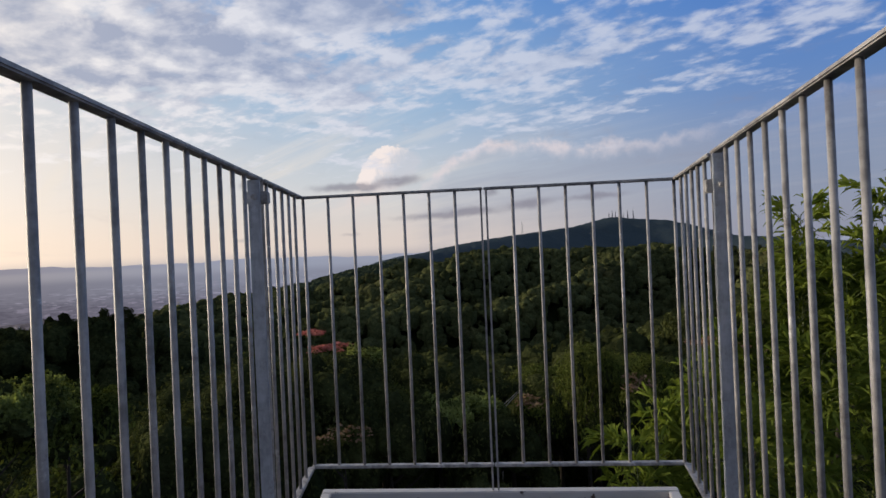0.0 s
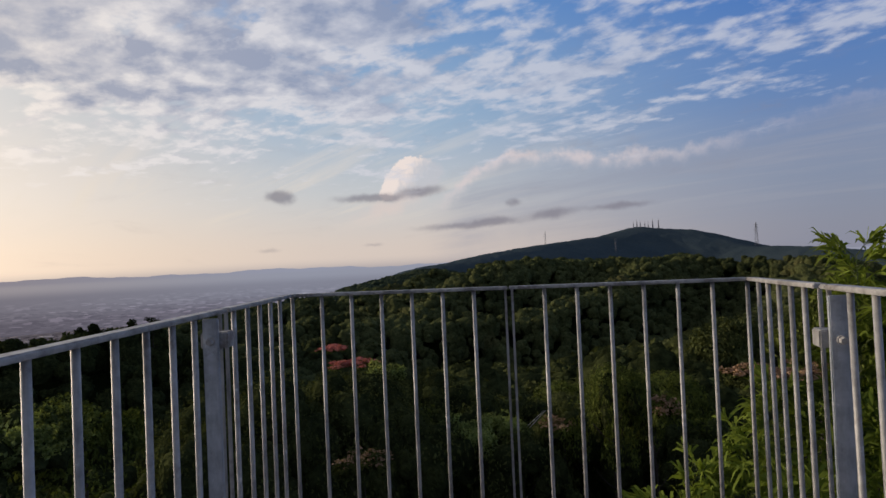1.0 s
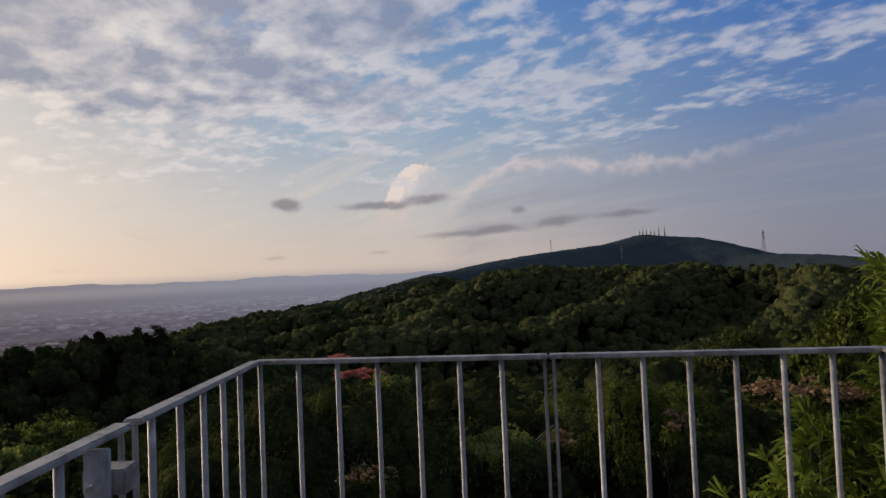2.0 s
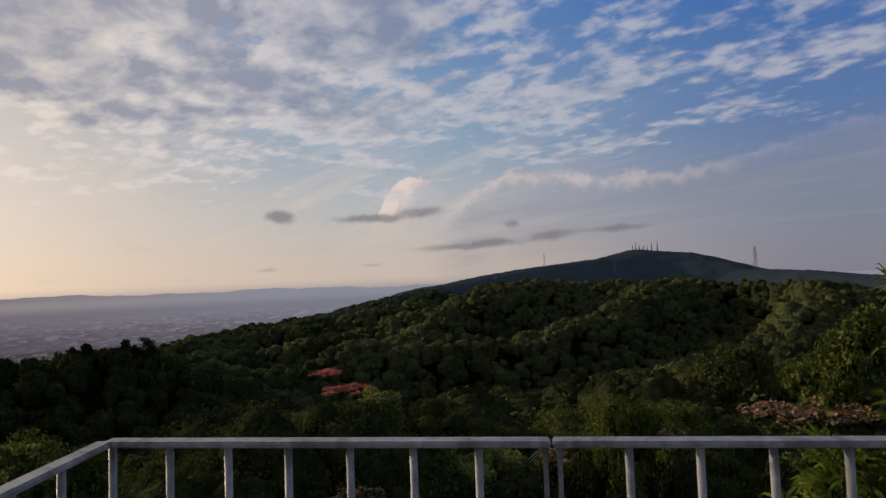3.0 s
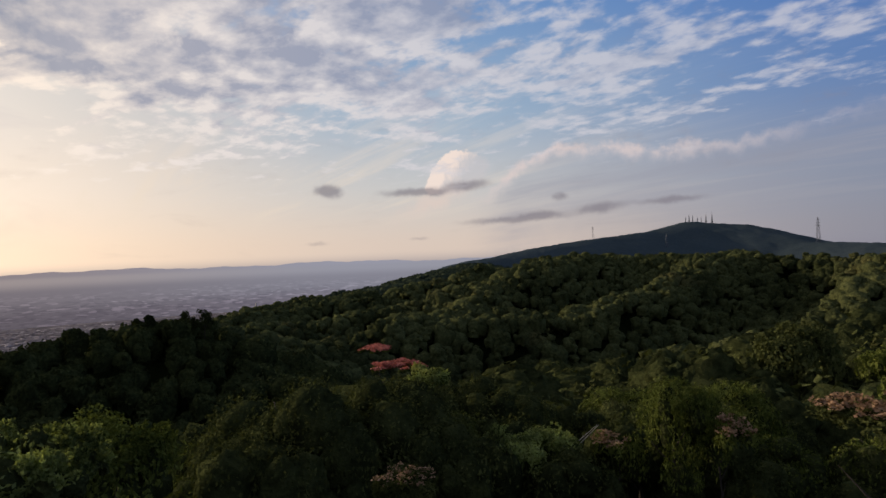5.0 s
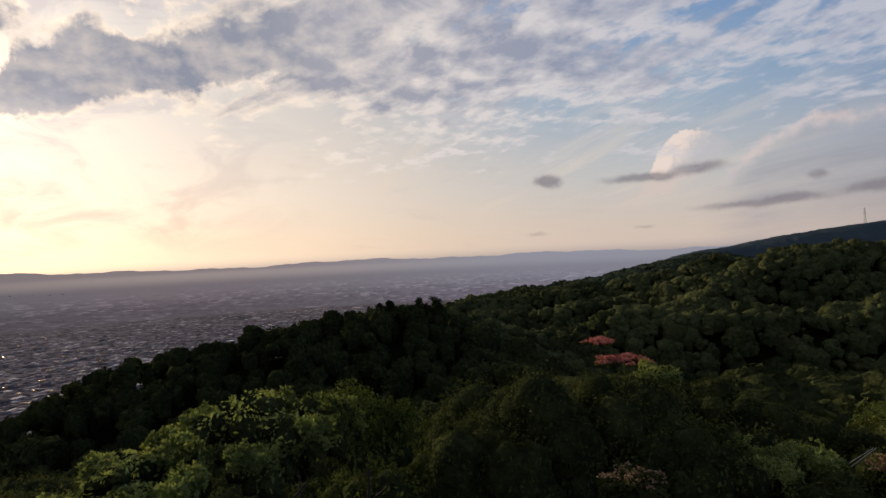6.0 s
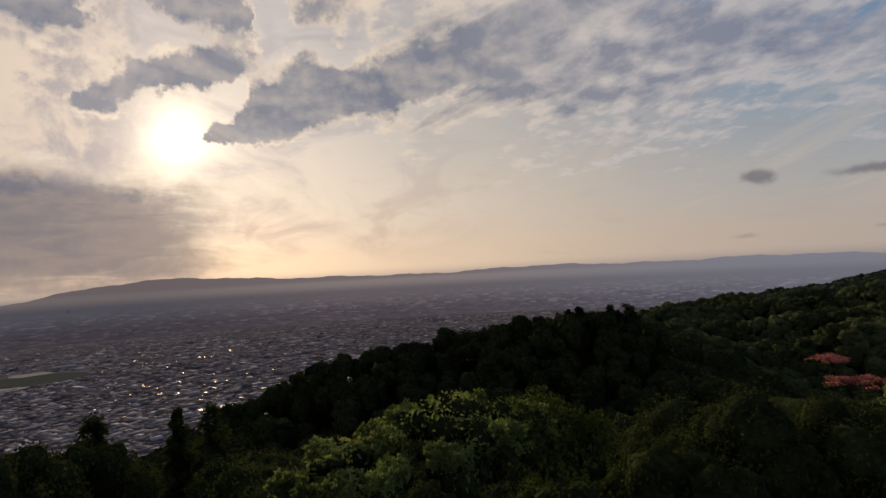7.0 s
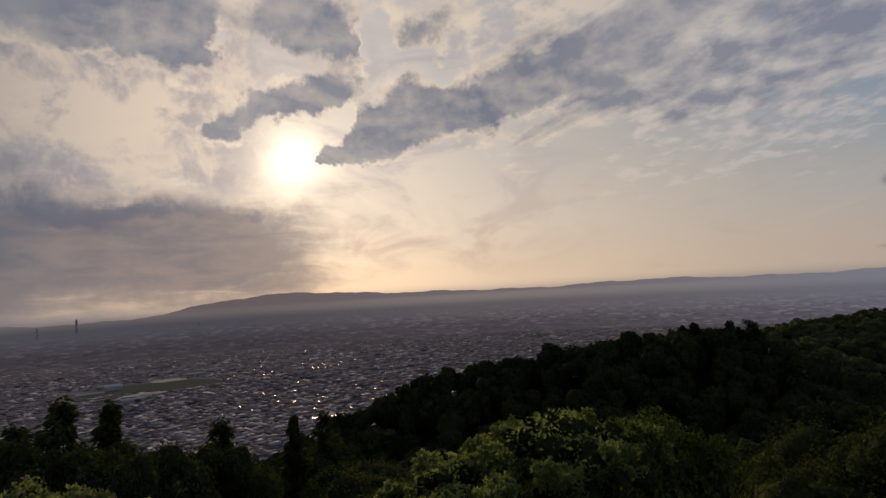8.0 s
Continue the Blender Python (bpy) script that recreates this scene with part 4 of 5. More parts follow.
stand_out("silk_tree", "low spreading tree with flat coral pink blossom", 16.7, 43.0, -10.6, 2.3, LEAF_GREEN, 16, 2300, 0.10, tall=0.12, rad=(0.12, 0.24), up=0.6, seed=10, bloom=(BLOOM_PINK, 700, 0.08, 55))
stand_out("round_shrub", "dense fine-leaved round dark green shrub", -9.5, 27.0, -12.0, 2.3, LEAF_GREEN, 20, 9000, 0.06, tall=1.1, seed=11, tilt=0.9, deep=2.4)
stand_out("ash_tree", "light green tree with feathery leaf sprays", -4.7, 44.0, -13.2, 3.2, LEAF_GREEN, 18, 5200, 0.13, seed=12, slim=0.3, deep=2.4)
stand_out("ash_tree", "light green tree with feathery leaf sprays", -14.5, 40.0, -12.6, 3.2, LEAF_GREEN, 18, 5200, 0.13, seed=13, slim=0.3, deep=2.4)
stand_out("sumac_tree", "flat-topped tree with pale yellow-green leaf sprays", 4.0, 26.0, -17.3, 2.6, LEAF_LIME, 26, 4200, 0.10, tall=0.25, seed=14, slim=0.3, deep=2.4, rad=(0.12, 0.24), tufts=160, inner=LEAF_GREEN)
stand_out("flowering_shrub", "shrub with faded salmon blossom clusters", -3.9, 27.0, -17.2, 1.1, LEAF_GREEN, 10, 1500, 0.07, tall=0.5, seed=15, bloom=(BLOOM_DULL, 160, 0.07, 60))
stand_out("flowering_shrub", "shrub with faded salmon blossom clusters", -14.0, 26.0, -15.2, 1.0, LEAF_GREEN, 10, 1500, 0.07, tall=0.5, seed=16, bloom=(BLOOM_DULL, 130, 0.07, 60))
stand_out("flowering_shrub", "shrub with a few faded brown blossom clusters", 16.0, 20.0, -20.2, 1.2, LEAF_DARK, 10, 1800, 0.07, tall=0.5, seed=17, bloom=(BLOOM_DULL, 90, 0.06, 60))
stand_out("flowering_tree", "spreading tree topped with dusty pink blossom clusters", -25.4, 16.0, -12.5, 1.7, LEAF_DARK, 20, 2600, 0.07, tall=0.22, seed=18, up=0.7, rad=(0.12, 0.26), deep=2.4, bloom=(BLOOM_DULL, 420, 0.055, 30))
stand_out("paulownia_tree", "tall green tree with large leaves and upright bud spikes", -31.2, 15.0, -4.5, 1.7, LEAF_GREEN, 30, 4200, 0.055, seed=19, up=1.3, rad=(0.12, 0.26), deep=1.6, tufts=420)
stand_out("paulownia_tree", "young green tree with large leaves", -26.4, 19.0, -8.6, 1.1, LEAF_GREEN, 18, 2400, 0.055, seed=20, up=1.3, rad=(0.14, 0.28), deep=1.8, tufts=200)
stand_out("oak_tree", "rounded olive tree rising from the slope", -19.3, 62.0, -7.2, 4.2, WOODS, 18, 4200, 0.20, seed=21)
stand_out("laurel_tree", "leafy light green treetop with pinkish young shoots", 98.0, 9.5, -12.2, 0.9, LEAF_LIME, 16, 1500, 0.05, seed=22, rad=(0.14, 0.28), tufts=160, bloom=(BLOOM_DULL, 40, 0.03, 40))
stand_out("laurel_tree", "leafy treetop with reddish young shoots", 92.0, 9.0, -14.2, 0.75, LEAF_LIME, 12, 1300, 0.05, seed=23, rad=(0.14, 0.28), tufts=110, bloom=(BLOOM_DULL, 60, 0.03, 40))
for az, el, size, seed in ((38.9, -4.6, 1.3, 42), (39.8, -4.85, 1.5, 43), (34.4, -4.45, 2.6, 44), (35.8, -4.5, 2.4, 45)):
    stand_out("oak_tree", "dark tree that tops the crest of the spur", az, 150.0, el, size, SHADED_WOODS, 12, 900, 0.22, seed=seed, tall=1.2, rad=(0.2, 0.4))
stand_out("oak_tree", "small round dark tree on the brow", 66.3, 125.0, -9.5, 2.3, LEAF_DARK, 12, 1500, 0.20, seed=24, tall=1.1)

for az, r, el, size, seed in ((100.0, 26.0, -9.6, 2.6, 81), (94.0, 26.0, -10.9, 2.4, 82), (88.5, 28.0, -12.1, 2.6, 83), (84.0, 30.0, -12.6, 2.8, 84)):
    stand_out("camphor_tree", "dark rounded tree among ragged conifers on the slope", az, r, el, size, LEAF_DARK, 18, 3600, 0.085, seed=seed, core=0.84, rad=(0.18, 0.34))


def conifer(az, r, el, width, seed):
    """A dark ragged cedar: drooping whorls that narrow to a tip."""
    rng = np.random.default_rng(seed)
    at, top = at_sight(az, r, el)
    g = float(land(*at)) - 0.3
    tree = tagged(new("cedar_tree"), "dark ragged conifer standing against the plain", "tree")
    tree.location = (*at, g)
    h = top - g
    bm = bmesh.new()
    tube(bm, [(0, 0, 0), (0.05, 0, h * 0.5), (0, 0.04, h)], [0.16, 0.10, 0.015])
    part("trunk", bm, BARK, tree)
    n = 9000
    t = rng.uniform(0, 1, n) ** 0.75
    whorl = 0.45 * np.floor(t * 13) / 13 + 0.55 * t + rng.normal(size=n) * 0.02
    arm = rng.integers(0, 7, n) * (math.tau / 7) + np.floor(t * 13) * 0.9 + rng.normal(size=n) * 0.30
    reach = width * (0.10 + 0.90 * t ** 0.8) * (0.45 + 0.8 * np.sin(np.floor(t * 13) * 2.1 + arm * 0.5) ** 2) * np.sqrt(rng.uniform(0.02, 1, n))
    p = np.stack([np.cos(arm) * reach, np.sin(arm) * reach, h - 0.1 - whorl * min(h * 0.8, width * 4.2) - 0.25 * reach], -1)
    u = np.stack([np.cos(arm), np.sin(arm), -0.3 + rng.normal(size=n) * 0.4], -1)
    u /= np.linalg.norm(u, axis=1)[:, None]
    w = np.cross(u, rng.normal(size=(n, 3)))
    w /= np.linalg.norm(w, axis=1)[:, None]
    q = np.stack([p - u * 0.17, p - w * 0.07, p + u * 0.19, p + w * 0.07], 1)
    sheet("crown", q.reshape(-1, 3), np.arange(n * 4).reshape(-1, 4), LEAF_DARK, False, tree)


for az, r, el, width, seed in ((95.4, 30, -7.4, 3.2, 31), (92.0, 31, -8.2, 2.4, 32), (98.5, 29, -8.9, 3.2, 33), (83.4, 34, -10.9, 3.6, 34), (77.0, 46, -11.2, 1.8, 35), (74.2, 52, -11.2, 3.6, 36), (87.6, 36, -12.6, 3.4, 37)):
    conifer(az, r, el, width, seed)


# the mixed wood between the deck and the valley
def fill_wood():
    rng = np.random.default_rng(77)
    kinds = []
    for i, mat in enumerate((LEAF_DARK, LEAF_DARK, LEAF_GREEN, LEAF_DARK, WOODS)):
        g = float(land(0, -30)) - 0.3
        tree = leafy_tree("broadleaf_tree", ("dark green broadleaf tree in the dense wood", "dark green broadleaf tree in the dense wood", "fresh green broadleaf tree in the dense wood", "dark leafy tree with a broad uneven crown", "olive green tree with a rounded crown")[i],
                          (0, -30), g + 8.5, 3.0, mat, 22, 2900, 0.100, seed=50 + i, rad=(0.18, 0.40), core=0.82, tilt=0.6)
        tagged(tree, group="trees of the mixed wood")
        kinds.append(tree)
    spots = []
    for i in range(-13, 14):
        for j in range(-3, 14):
            x, y = (i + rng.uniform(-0.35, 0.35) + 0.5 * (j % 2)) * 5.6, (j + rng.uniform(-0.35, 0.35)) * 5.6
            r, az = math.hypot(x - EYE.x, y - EYE.y), math.degrees(math.atan2(-(x - EYE.x), y - EYE.y))
            if 19 < r < 47 and -48 < az < 112:
                spots.append((x, y, r, az))
    for x, y, r, az in spots:
        scale, turn, pick = rng.uniform(0.75, 1.2), rng.uniform(0, 360), rng.integers(5)
        limit = -12.6 if az > 60 else -13.0 if az > 30 else -12.4
        g = float(land(x, y)) - 0.3
        top = g + 8.5 * scale
        most = EYE.z + r * math.tan(radians(limit - rng.uniform(0.4, 3.0)))
        if top > most:
            scale *= max((most - g) / (8.5 * scale), 0.45)
        copy_thing(kinds[pick], pose(x, y, g, 0, 0, turn) @ Matrix.Scale(scale, 4))
    for k in kinds:                                        # the first of each stands behind the deck
        k.location.x += 7.0 * kinds.index(k) - 14.0


fill_wood()


# ---- bamboo beside the deck ----
def bamboo(x, y, top, lean, seed, plumes=8):
    rng = np.random.default_rng(seed)
    thing = tagged(new("bamboo"), "slender bamboo with arching plumes of narrow yellow-green leaves", "bamboo", "bamboo beside the deck")
    g = float(land(x, y)) - 0.3
    thing.location = (x, y, g)
    h = top - g
    bend = lambda t: Vector((lean[0] * t ** 3, lean[1] * t ** 3, h * t))
    bm = bmesh.new()
    tube(bm, [bend(t) for t in np.linspace(0, 1, 14)], [0.022 - 0.018 * t for t in np.linspace(0, 1, 14)], 8)
    part("culm", bm, CANE, thing, "smooth green jointed cane")
    q = []
    tw = bmesh.new()
    twigs = plumes * 7
    for i in range(twigs):
        t = 1.0 - (i / twigs) ** 1.4 * min(3.0 / h, 0.5)
        a = rng.uniform(0, math.tau)
        o = bend(t)
        d = Vector((math.cos(a), math.sin(a), rng.uniform(0.3, 1.1))).normalized() * rng.uniform(0.16, 0.46)
        mid, tip = o + d * 0.6 + Vector((0, 0, 0.05)), o + d + Vector((0, 0, -0.04))
        tube(tw, [o, mid, tip], [0.004, 0.003, 0.001], 4)
        for j in range(18):                                # long blades that arch over at the tip
            s = rng.uniform(0.3, 1.0)
            p = o.lerp(mid, s * 1.6) if s < 0.6 else mid.lerp(tip, (s - 0.6) * 2.5)
            w = (d.normalized() + Vector(rng.normal(size=3)) * 0.50 + Vector((0, 0, 0.15))).normalized()
            n = w.cross(Vector(rng.normal(size=3))).normalized()
            length, half = rng.uniform(0.16, 0.34), rng.uniform(0.011, 0.020)
            drop = Vector((0, 0, -length))
            a1, a2, a3 = p + w * length * 0.3, p + w * length * 0.68 + drop * 0.10, p + w * length * 0.95 + drop * 0.38
            q.append([p, a1 - n * half, a2 - n * half * 0.9, a1 + n * half])
            q.append([a1 + n * half, a2 - n * half * 0.9, a3, a2 + n * half * 0.8])
    part("branch", tw, CANE, thing)
    q = np.array([[tuple(v) for v in r] for r in q])
    sheet("foliage", q.reshape(-1, 3), np.arange(len(q) * 4).reshape(-1, 4), LEAF_BAMBOO, False, thing)


for x, y, top, lean, seed in ((3.55, 4.55, 1.20, (0.06, 0.05), 3), (3.60, 4.7, 0.65, (0.1, 0.1), 7), (4.4, 4.6, 1.35, (0.1, -0.1), 10), (2.12, 4.0, -0.62, (0.10, -0.1), 1), (1.75, 3.9, -0.95, (0.0, 0.1), 2), (2.6, 4.4, -0.25, (0.1, 0.1), 8), (1.55, 3.7, -1.25, (-0.1, 0.1), 11),
                              (2.9, 4.3, -0.35, (0.1, 0.1), 12), (2.35, 3.4, -0.9, (0.1, 0.1), 13), (3.4, 4.4, 0.20, (0.1, 0.1), 4), (3.6, 3.9, 0.50, (0.2, 0.2), 6), (4.0, 4.2, 0.80, (0.2, 0.0), 5), (3.0, 3.6, -0.20, (0.2, -0.1), 9), (4.2, 3.6, 0.9, (0.3, 0.0), 14)):
    bamboo(x, y, top, lean, seed)


# ---- masts and pylons ----
def lattice(bm, base, top, height, levels, thick):
    """Four tapering legs braced in crosses."""
    def corner(i, t):
        w = base + (top - base) * t
        return Vector((w / 2 * (1, -1, -1, 1)[i], w / 2 * (1, 1, -1, -1)[i], height * t))
    for i in range(4):
        tube(bm, [corner(i, 0), corner(i, 1)], [thick, thick * 0.7], 4)
        for l in range(levels):
            a, b = l / levels, (l + 1) / levels
            tube(bm, [corner(i, a), corner((i + 1) % 4, b)], [thick * 0.6] * 2, 4)
            tube(bm, [corner((i + 1) % 4, a), corner(i, b)], [thick * 0.6] * 2, 4)
    return bm


def power_pylon(az, r, el_top, el_foot, label):
    foot, top = spot(az, r, el_foot), spot(az, r, el_top)
    g = float(land(foot.x, foot.y))
    pylon = tagged(new("power_pylon"), label, "pylon")
    pylon.location = (foot.x, foot.y, g)
    h = top.z - g
    part("tower", lattice(bmesh.new(), h * 0.13, h * 0.025, h, 9, h * 0.0035), MAST, pylon)
    for t, w in ((0.70, 0.19), (0.80, 0.17), (0.90, 0.15)):
        bm = bmesh.new()
        tube(bm, [(-w * h / 2, 0, h * t), (0, 0, h * (t + 0.03)), (w * h / 2, 0, h * t)], [h * 0.002, h * 0.004, h * 0.002], 4)
        tube(bm, [(-w * h / 2, 0, h * t), (w * h / 2, 0, h * t)], [h * 0.003] * 2, 4)
        part("cross_arm", bm, MAST, pylon)


def radio_mast(az, el, height, kind):
    g = spot(az, 2000.0)
    z = float(land(g.x, g.y)) + 6.0
    mast = tagged(new("radio_mast"), "tall lattice transmitter mast on the wooded summit", "mast", "transmitters on the summit")
    mast.location = (g.x, g.y, z)
    part("tower", lattice(bmesh.new(), height * 0.10, height * 0.03, height * 0.75, 6, 0.45), MAST, mast)
    bm = bmesh.new()
    tube(bm, [(0, 0, height * 0.7), (0, 0, height)], [0.5, 0.2], 6)
    part("antenna", bm, MAST, mast)
    if kind:
        bm = bmesh.new()
        bmesh.ops.create_cone(bm, cap_ends=True, segments=12, radius1=2.2, radius2=2.2, depth=2.5, matrix=pose(0, 0, height * 0.55))
        part("drum", bm, MAST, mast)


power_pylon(-21.5, 1790.0, 1.65, -0.8, "steel lattice power pylon rising over the ridge")
power_pylon(-3.0, 1440.0, 1.85, 0.3, "distant slim lattice pylon on the ridge crest")
power_pylon(-9.6, 1500.0, 0.85, -1.2, "grey lattice pylon standing before the mountain")
for az, height, kind in ((-11.3, 20, 1), (-11.6, 28, 0), (-11.9, 24, 0), (-12.3, 17, 1), (-12.6, 20, 0), (-13.0, 33, 0), (-13.5, 37, 0)):
    radio_mast(az, 2.0, height, kind)


# ---- the city on the plain ----
def build_city():
    rng = np.random.default_rng(7)
    n = 26000
    r = 1000.0 * 2.98 ** rng.uniform(0, 1, n)
    a = np.radians(rng.uniform(22, 112, n))
    x, y = EYE.x - np.sin(a) * r, EYE.y + np.cos(a) * r
    keep = land(x, y) <= PLAIN_Z + 0.1
    for az, rr, size in ((86.6, 2010.0, 120.0), (90.2, 2040.0, 120.0), (93.0, 2020.0, 90.0)):      # open parks
        o = spot(az, rr)
        keep &= np.hypot(x - o.x, y - o.y) > size
    x, y, r = x[keep], y[keep], r[keep]
    z = np.full(len(x), PLAIN_Z)
    n = len(x)
    t = np.radians(20.0 + 90.0 * rng.integers(0, 2, n) + rng.normal(size=n) * 4)
    w, d = rng.uniform(9, 24, n) * np.where(rng.uniform(size=n) < 0.12, 2.4, 1.0), rng.uniform(6, 14, n)
    h = rng.uniform(0.8, 2.0, n) * np.clip((3100.0 - r) / 1400.0, 0.1, 1) + np.where((rng.uniform(size=n) < 0.010) & (r < 2600), rng.uniform(2, 6, n), 0)
    c, s = np.cos(t), np.sin(t)
    base = np.array([(-1, -1), (1, -1), (1, 1), (-1, 1)]) / 2
    bx = base[None, :, 0] * w[:, None]
    by = base[None, :, 1] * d[:, None]
    px, py = x[:, None] + bx * c[:, None] - by * s[:, None], y[:, None] + bx * s[:, None] + by * c[:, None]
    lo = np.stack([px, py, np.repeat(z[:, None], 4, 1)], -1)
    hi = np.stack([px, py, np.repeat((z + h)[:, None], 4, 1)], -1)
    verts = np.concatenate([lo, hi], 1).reshape(-1, 3)
    f = np.array([(4, 5, 6, 7), (0, 1, 5, 4), (1, 2, 6, 5), (2, 3, 7, 6), (3, 0, 4, 7)])
    faces = (np.arange(n)[:, None, None] * 8 + f).reshape(-1, 4)
    tagged(sheet("city_buildings", verts, faces, CITY), "countless low grey houses and blocks across the plain", "city", kind="stuff")


build_city()


# ---- landmarks on the plain ----
def flat_material(name, colour, rough=0.9, metal=0.0):
    mat, k, b = material(name, rough, metal, 0.5 if metal else 0.0)
    at = k.node("ShaderNodeTexCoord", 3)
    k.put(b.inputs["Base Color"], k.mix(k.noise(at, 0.15, 5.0, 0.7), tuple(c * 0.75 for c in colour), colour))
    return mat


# GREY_WALL is paled: the far towers' haze is in its colour
WHITE_WALL, GREY_WALL, LAWN = flat_material("pale_render", (0.72, 0.66, 0.60)), flat_material("hazy_concrete", (0.66, 0.60, 0.58)), flat_material("park_lawn", (0.15, 0.155, 0.12))
METAL_ROOF, DRY_FIELD = flat_material("wet_metal_roof", (0.40, 0.27, 0.14), 0.46, 0.7), flat_material("dry_field", (0.62, 0.56, 0.46))


def on_plain(az, el):
    """Where the sight line at that bearing meets the plain."""
    r = (EYE.z - PLAIN_Z) / math.tan(radians(-el))
    p = spot(az, r)
    return p.x, p.y


def long_hall(az, el, length, depth, height, label):
    x, y = on_plain(az, el)
    hall = tagged(new("long_hall"), label, "building")
    hall.matrix_basis = pose(x, y, PLAIN_Z, 0, 0, az)
    part("wall", box(bmesh.new(), -length / 2, length / 2, -depth / 2, depth / 2, 0, height, 0.3), WHITE_WALL, hall)
    bm = bmesh.new()
    a = [bm.verts.new(v) for v in ((-length / 2 - 1, -depth / 2 - 1, height), (length / 2 + 1, -depth / 2 - 1, height), (length / 2 + 1, 0, height + 3), (-length / 2 - 1, 0, height + 3),
                                   (-length / 2 - 1, depth / 2 + 1, height), (length / 2 + 1, depth / 2 + 1, height))]
    bm.faces.new((a[0], a[1], a[2], a[3])), bm.faces.new((a[3], a[2], a[5], a[4])), bm.faces.new((a[0], a[3], a[4])), bm.faces.new((a[1], a[5], a[2]))
    part("roof", bm, WHITE_WALL, hall)


def field(az, el, width, depth, mat, name, label):
    x, y = on_plain(az, el)
    bm = bmesh.new()
    rng = np.random.default_rng(int(az * 10))
    ring = [bm.verts.new((math.cos(t) * width / 2 * rng.uniform(0.8, 1.05), math.sin(t) * depth / 2 * rng.uniform(0.8, 1.05), 0.0)) for t in np.linspace(0, math.tau, 14, endpoint=False)]
    low = [bm.verts.new((v.co.x, v.co.y, -0.6)) for v in ring]
    bm.faces.new(ring)
    for i in range(14):
        bm.faces.new((low[i], low[(i + 1) % 14], ring[(i + 1) % 14], ring[i]))
    ob = part(name, bm, mat)
    ob.matrix_basis = pose(x, y, PLAIN_Z + (1.6 if mat is DRY_FIELD else 0.5 + (az - 86.0) * 0.1), 0, 0, az)
    tagged(ob, label, "field")


field(86.6, -7.5, 240, 200, LAWN, "city_park", "broad green park among the houses of the plain")
field(90.2, -7.4, 230, 190, LAWN, "city_park", "green open ground beside pale halls")
field(93.2, -7.7, 150, 110, LAWN, "city_park", "green open ground beside pale halls")
field(87.7, -7.05, 130, 80, DRY_FIELD, "playing_field", "bare sandy playing field in the park")
field(89.6, -8.0, 120, 70, DRY_FIELD, "playing_field", "pale bare ground at the edge of the park")
long_hall(91.9, -7.3, 46, 24, 12, "pale hall with a low pitched roof by the park")
long_hall(93.6, -7.5, 70, 12, 4, "long low pale hall by the park")
long_hall(85.4, -6.75, 60, 14, 4, "long low pale hall behind the playing field")
long_hall(90.4, -8.35, 60, 16, 4, "long pale warehouse in front of the park")
long_hall(92.2, -7.0, 60, 14, 5, "long low pale hall by the park")


def bright_roof(az, el, length, depth):
    x, y = on_plain(az, el)
    thing = tagged(new("wet_roof_hall"), "low hall whose wet metal roof mirrors the sun", "building")
    thing.matrix_basis = pose(x, y, PLAIN_Z, 0, 0, az)
    part("wall", box(bmesh.new(), -length / 2, length / 2, -depth / 2, depth / 2, 0, 4.0, 0.2), GREY_WALL, thing)
    part("roof", box(bmesh.new(), -length / 2 - 0.5, length / 2 + 0.5, -depth / 2 - 0.5, depth / 2 + 0.5, 4.0, 4.5, 0.1), METAL_ROOF, thing, "flat glossy metal roof")


bright_roof(72.9, -11.9, 26, 9), bright_roof(74.9, -11.95, 16, 9)


def glinting_roofs():
    """Small wet roofs scattered under the sun."""
    rng = np.random.default_rng(21)
    q = []
    for i in range(110):
        x, y = on_plain(rng.uniform(64, 84), -rng.uniform(5.2, 12.0))
        if land(x, y) > PLAIN_Z + 0.1:
            continue
        w, d, t = rng.uniform(5, 12), rng.uniform(4, 8), radians(20 + 90 * rng.integers(0, 2))
        tilt = rng.normal(size=2) * 0.05
        c, s = math.cos(t), math.sin(t)
        q.append([(x + a * w / 2 * c - b * d / 2 * s, y + a * w / 2 * s + b * d / 2 * c, PLAIN_Z + 4.6 + a * w * tilt[0] / 2 + b * d * tilt[1] / 2) for a, b in ((-1, -1), (1, -1), (1, 1), (-1, 1))])
    tagged(quads_sheet("metal_roofs", np.array(q), METAL_ROOF), "scattered small wet roofs that catch the sun", "roofs", kind="stuff")


def quads_sheet(name, q, mat):
    n = len(q)
    low = q - (0, 0, 4.0)
    v = np.concatenate([q, low], 1).reshape(-1, 3)
    f = np.array([(0, 1, 2, 3), (0, 4, 5, 1), (1, 5, 6, 2), (2, 6, 7, 3), (3, 7, 4, 0)])
    return sheet(name, v, (np.arange(n)[:, None, None] * 8 + f).reshape(-1, 4), mat)


glinting_roofs()


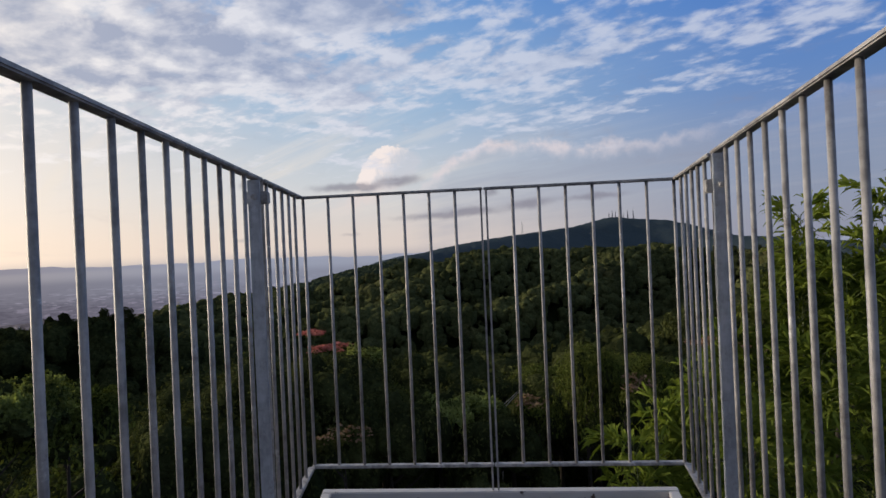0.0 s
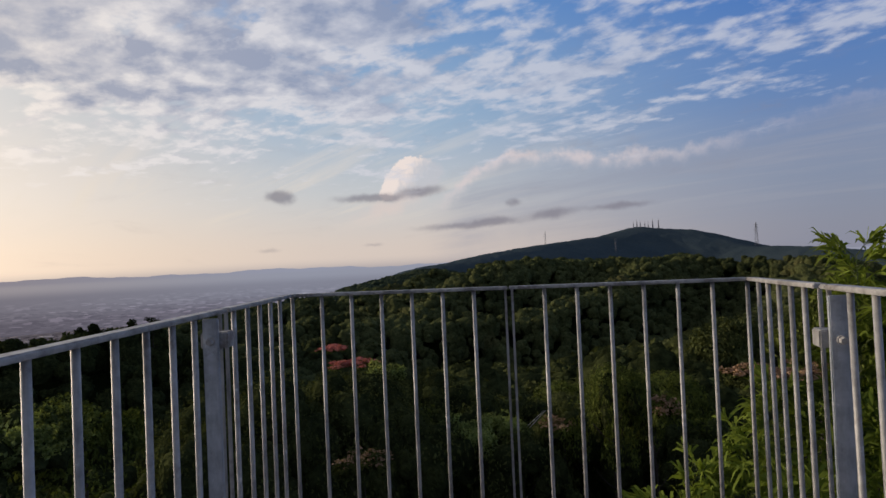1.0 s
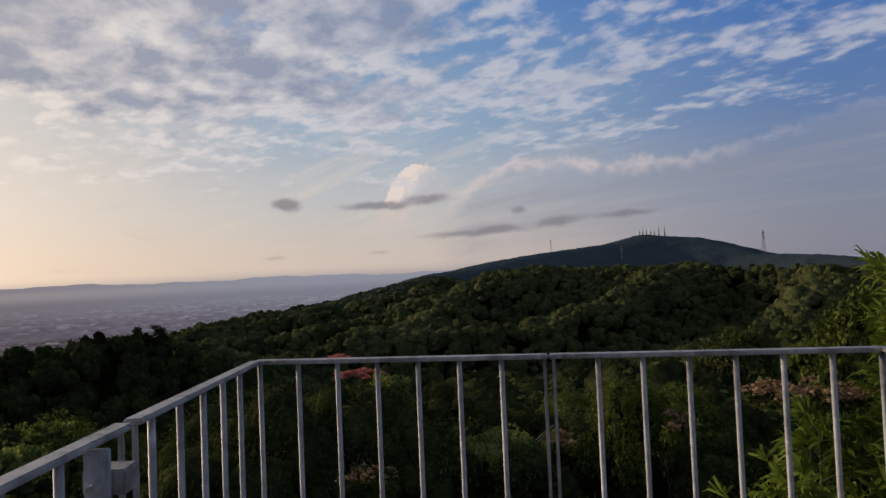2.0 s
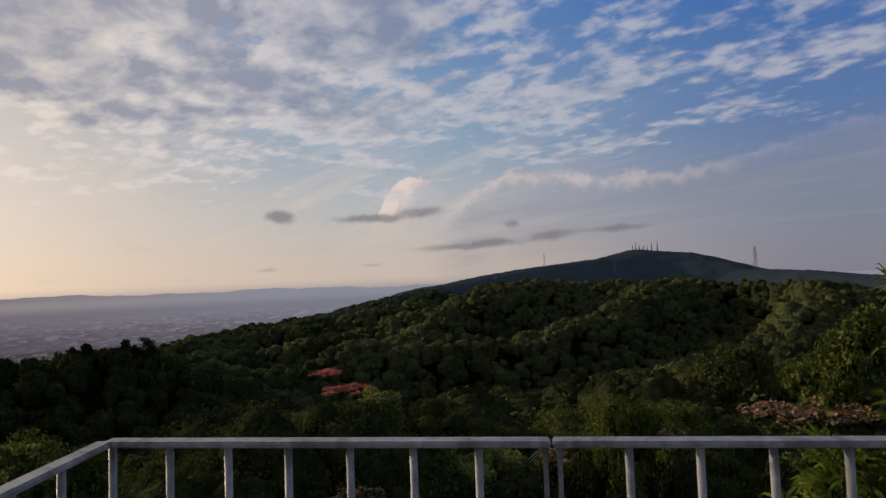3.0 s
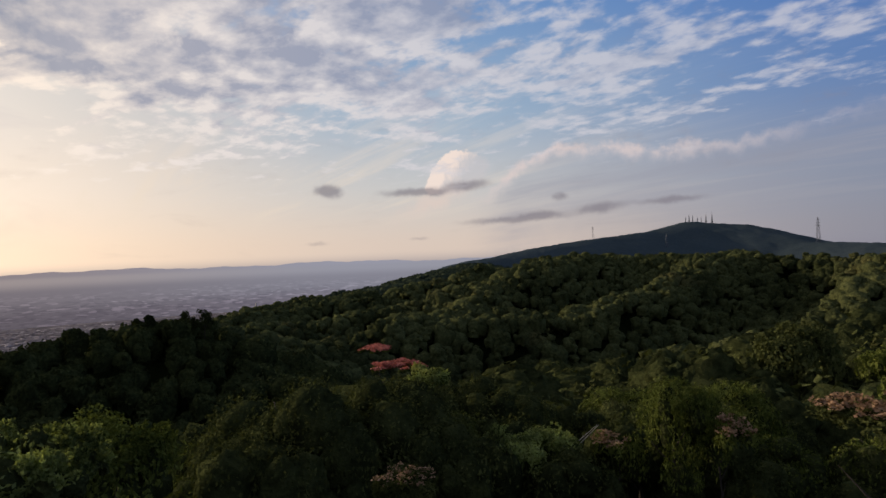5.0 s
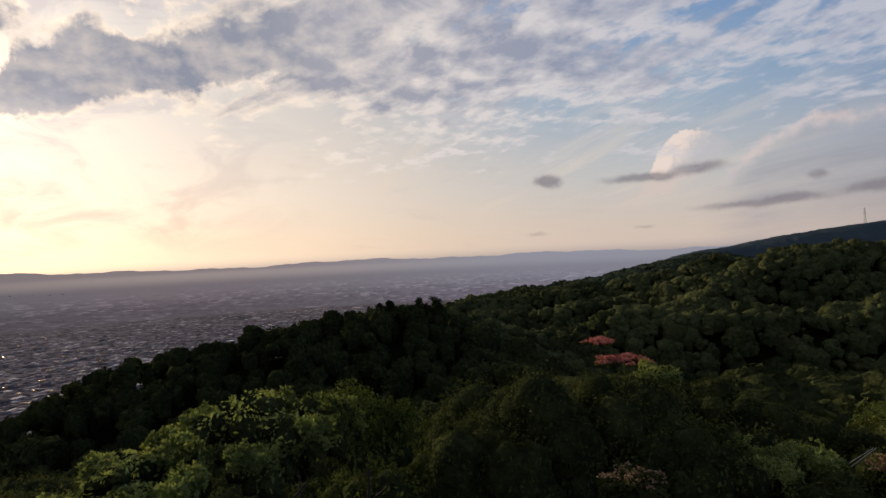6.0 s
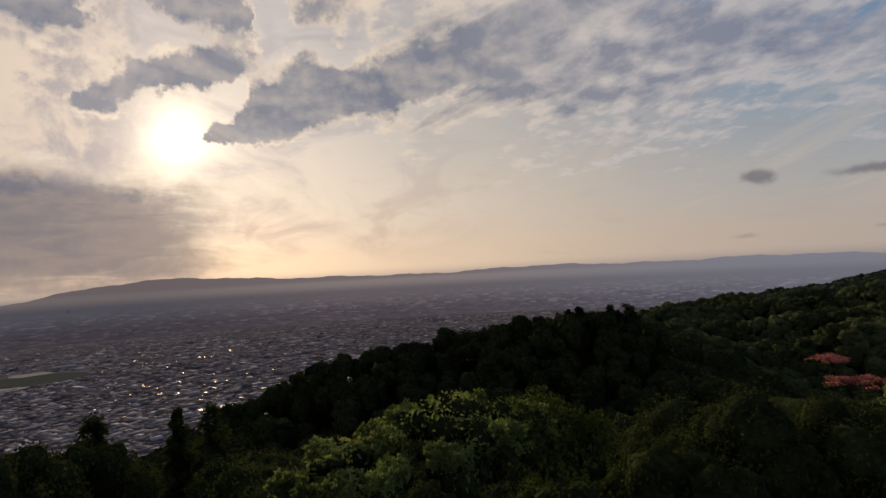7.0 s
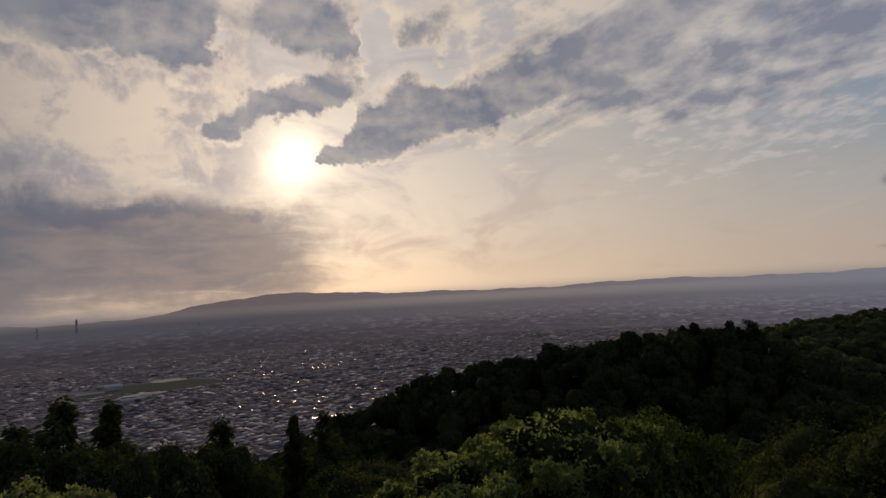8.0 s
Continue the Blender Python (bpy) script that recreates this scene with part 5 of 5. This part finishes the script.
def far_tower(az, el_foot, el_top, r, width, label):
    foot, top = spot(az, r, el_foot), spot(az, r, el_top)
    h = top.z - foot.z
    tower = tagged(new("high_rise"), label, "tower")
    tower.matrix_basis = pose(foot.x, foot.y, foot.z - 6, 0, 0, az)
    part("shaft", box(bmesh.new(), -width / 2, width / 2, -width / 2, width / 2, 0, h + 6, 0.8), GREY_WALL, tower)
    part("crown_block", box(bmesh.new(), -width / 3, width / 3, -width / 3, width / 3, h + 6, h + 14, 0.6), GREY_WALL, tower)


far_tower(94.5, -2.2, -1.25, 3950.0, 13.0, "slim dark high-rise tower rising from the haze")
far_tower(97.2, -2.4, -1.75, 3950.0, 10.0, "hazy high-rise tower far off on the plain")
for az, el in ((70.0, -2.15), (70.4, -2.1), (71.2, -2.2), (72.0, -2.12), (73.1, -2.2), (68.9, -2.2), (67.8, -2.25), (66.9, -2.25), (58.6, -2.75), (59.0, -2.65), (59.4, -2.75), (84.5, -2.3), (85.0, -2.2)):
    far_tower(az, el - 0.3, el, 4050.0, 16.0, "hazy block of flats far off on the plain")


def white_mast():
    x, y = on_plain(29.8, -5.15)
    mast = tagged(new("chimney"), "slim white chimney beyond the wooded ridge", "chimney")
    mast.location = (x, y, PLAIN_Z)
    bm = bmesh.new()
    tube(bm, [(0, 0, 0), (0, 0, 26), (0, 0, 48)], [5.0, 4.0, 3.2], 12)
    part("stack", bm, WHITE_WALL, mast)
    bm = bmesh.new()
    tube(bm, [(0, 0, 46.5), (0, 0, 48.6)], [3.7, 3.7], 12)
    part("rim", bm, GREY_WALL, mast)


white_mast()


def fallen_poles():
    p = spot(-0.8, 27.0, -17.5)
    g = float(land(p.x, p.y))
    thing = tagged(new("bare_branch"), "two pale bare branches poking out of the leaves", "branch")
    thing.location = (p.x, p.y, g)
    h = p.z - g
    for dx, lean in ((0.0, 0.8), (0.22, 0.65)):
        bm = bmesh.new()
        tube(bm, [(dx - 0.6, 0, 0), (dx - 0.3, 0, h - 0.5), (dx + lean, 0.1, h + 0.45)], [0.045, 0.030, 0.010], 7)
        part("stem", bm, PALE_WOOD, thing)


PALE_WOOD = flat_material("bleached_wood", (0.45, 0.42, 0.38))
fallen_poles()
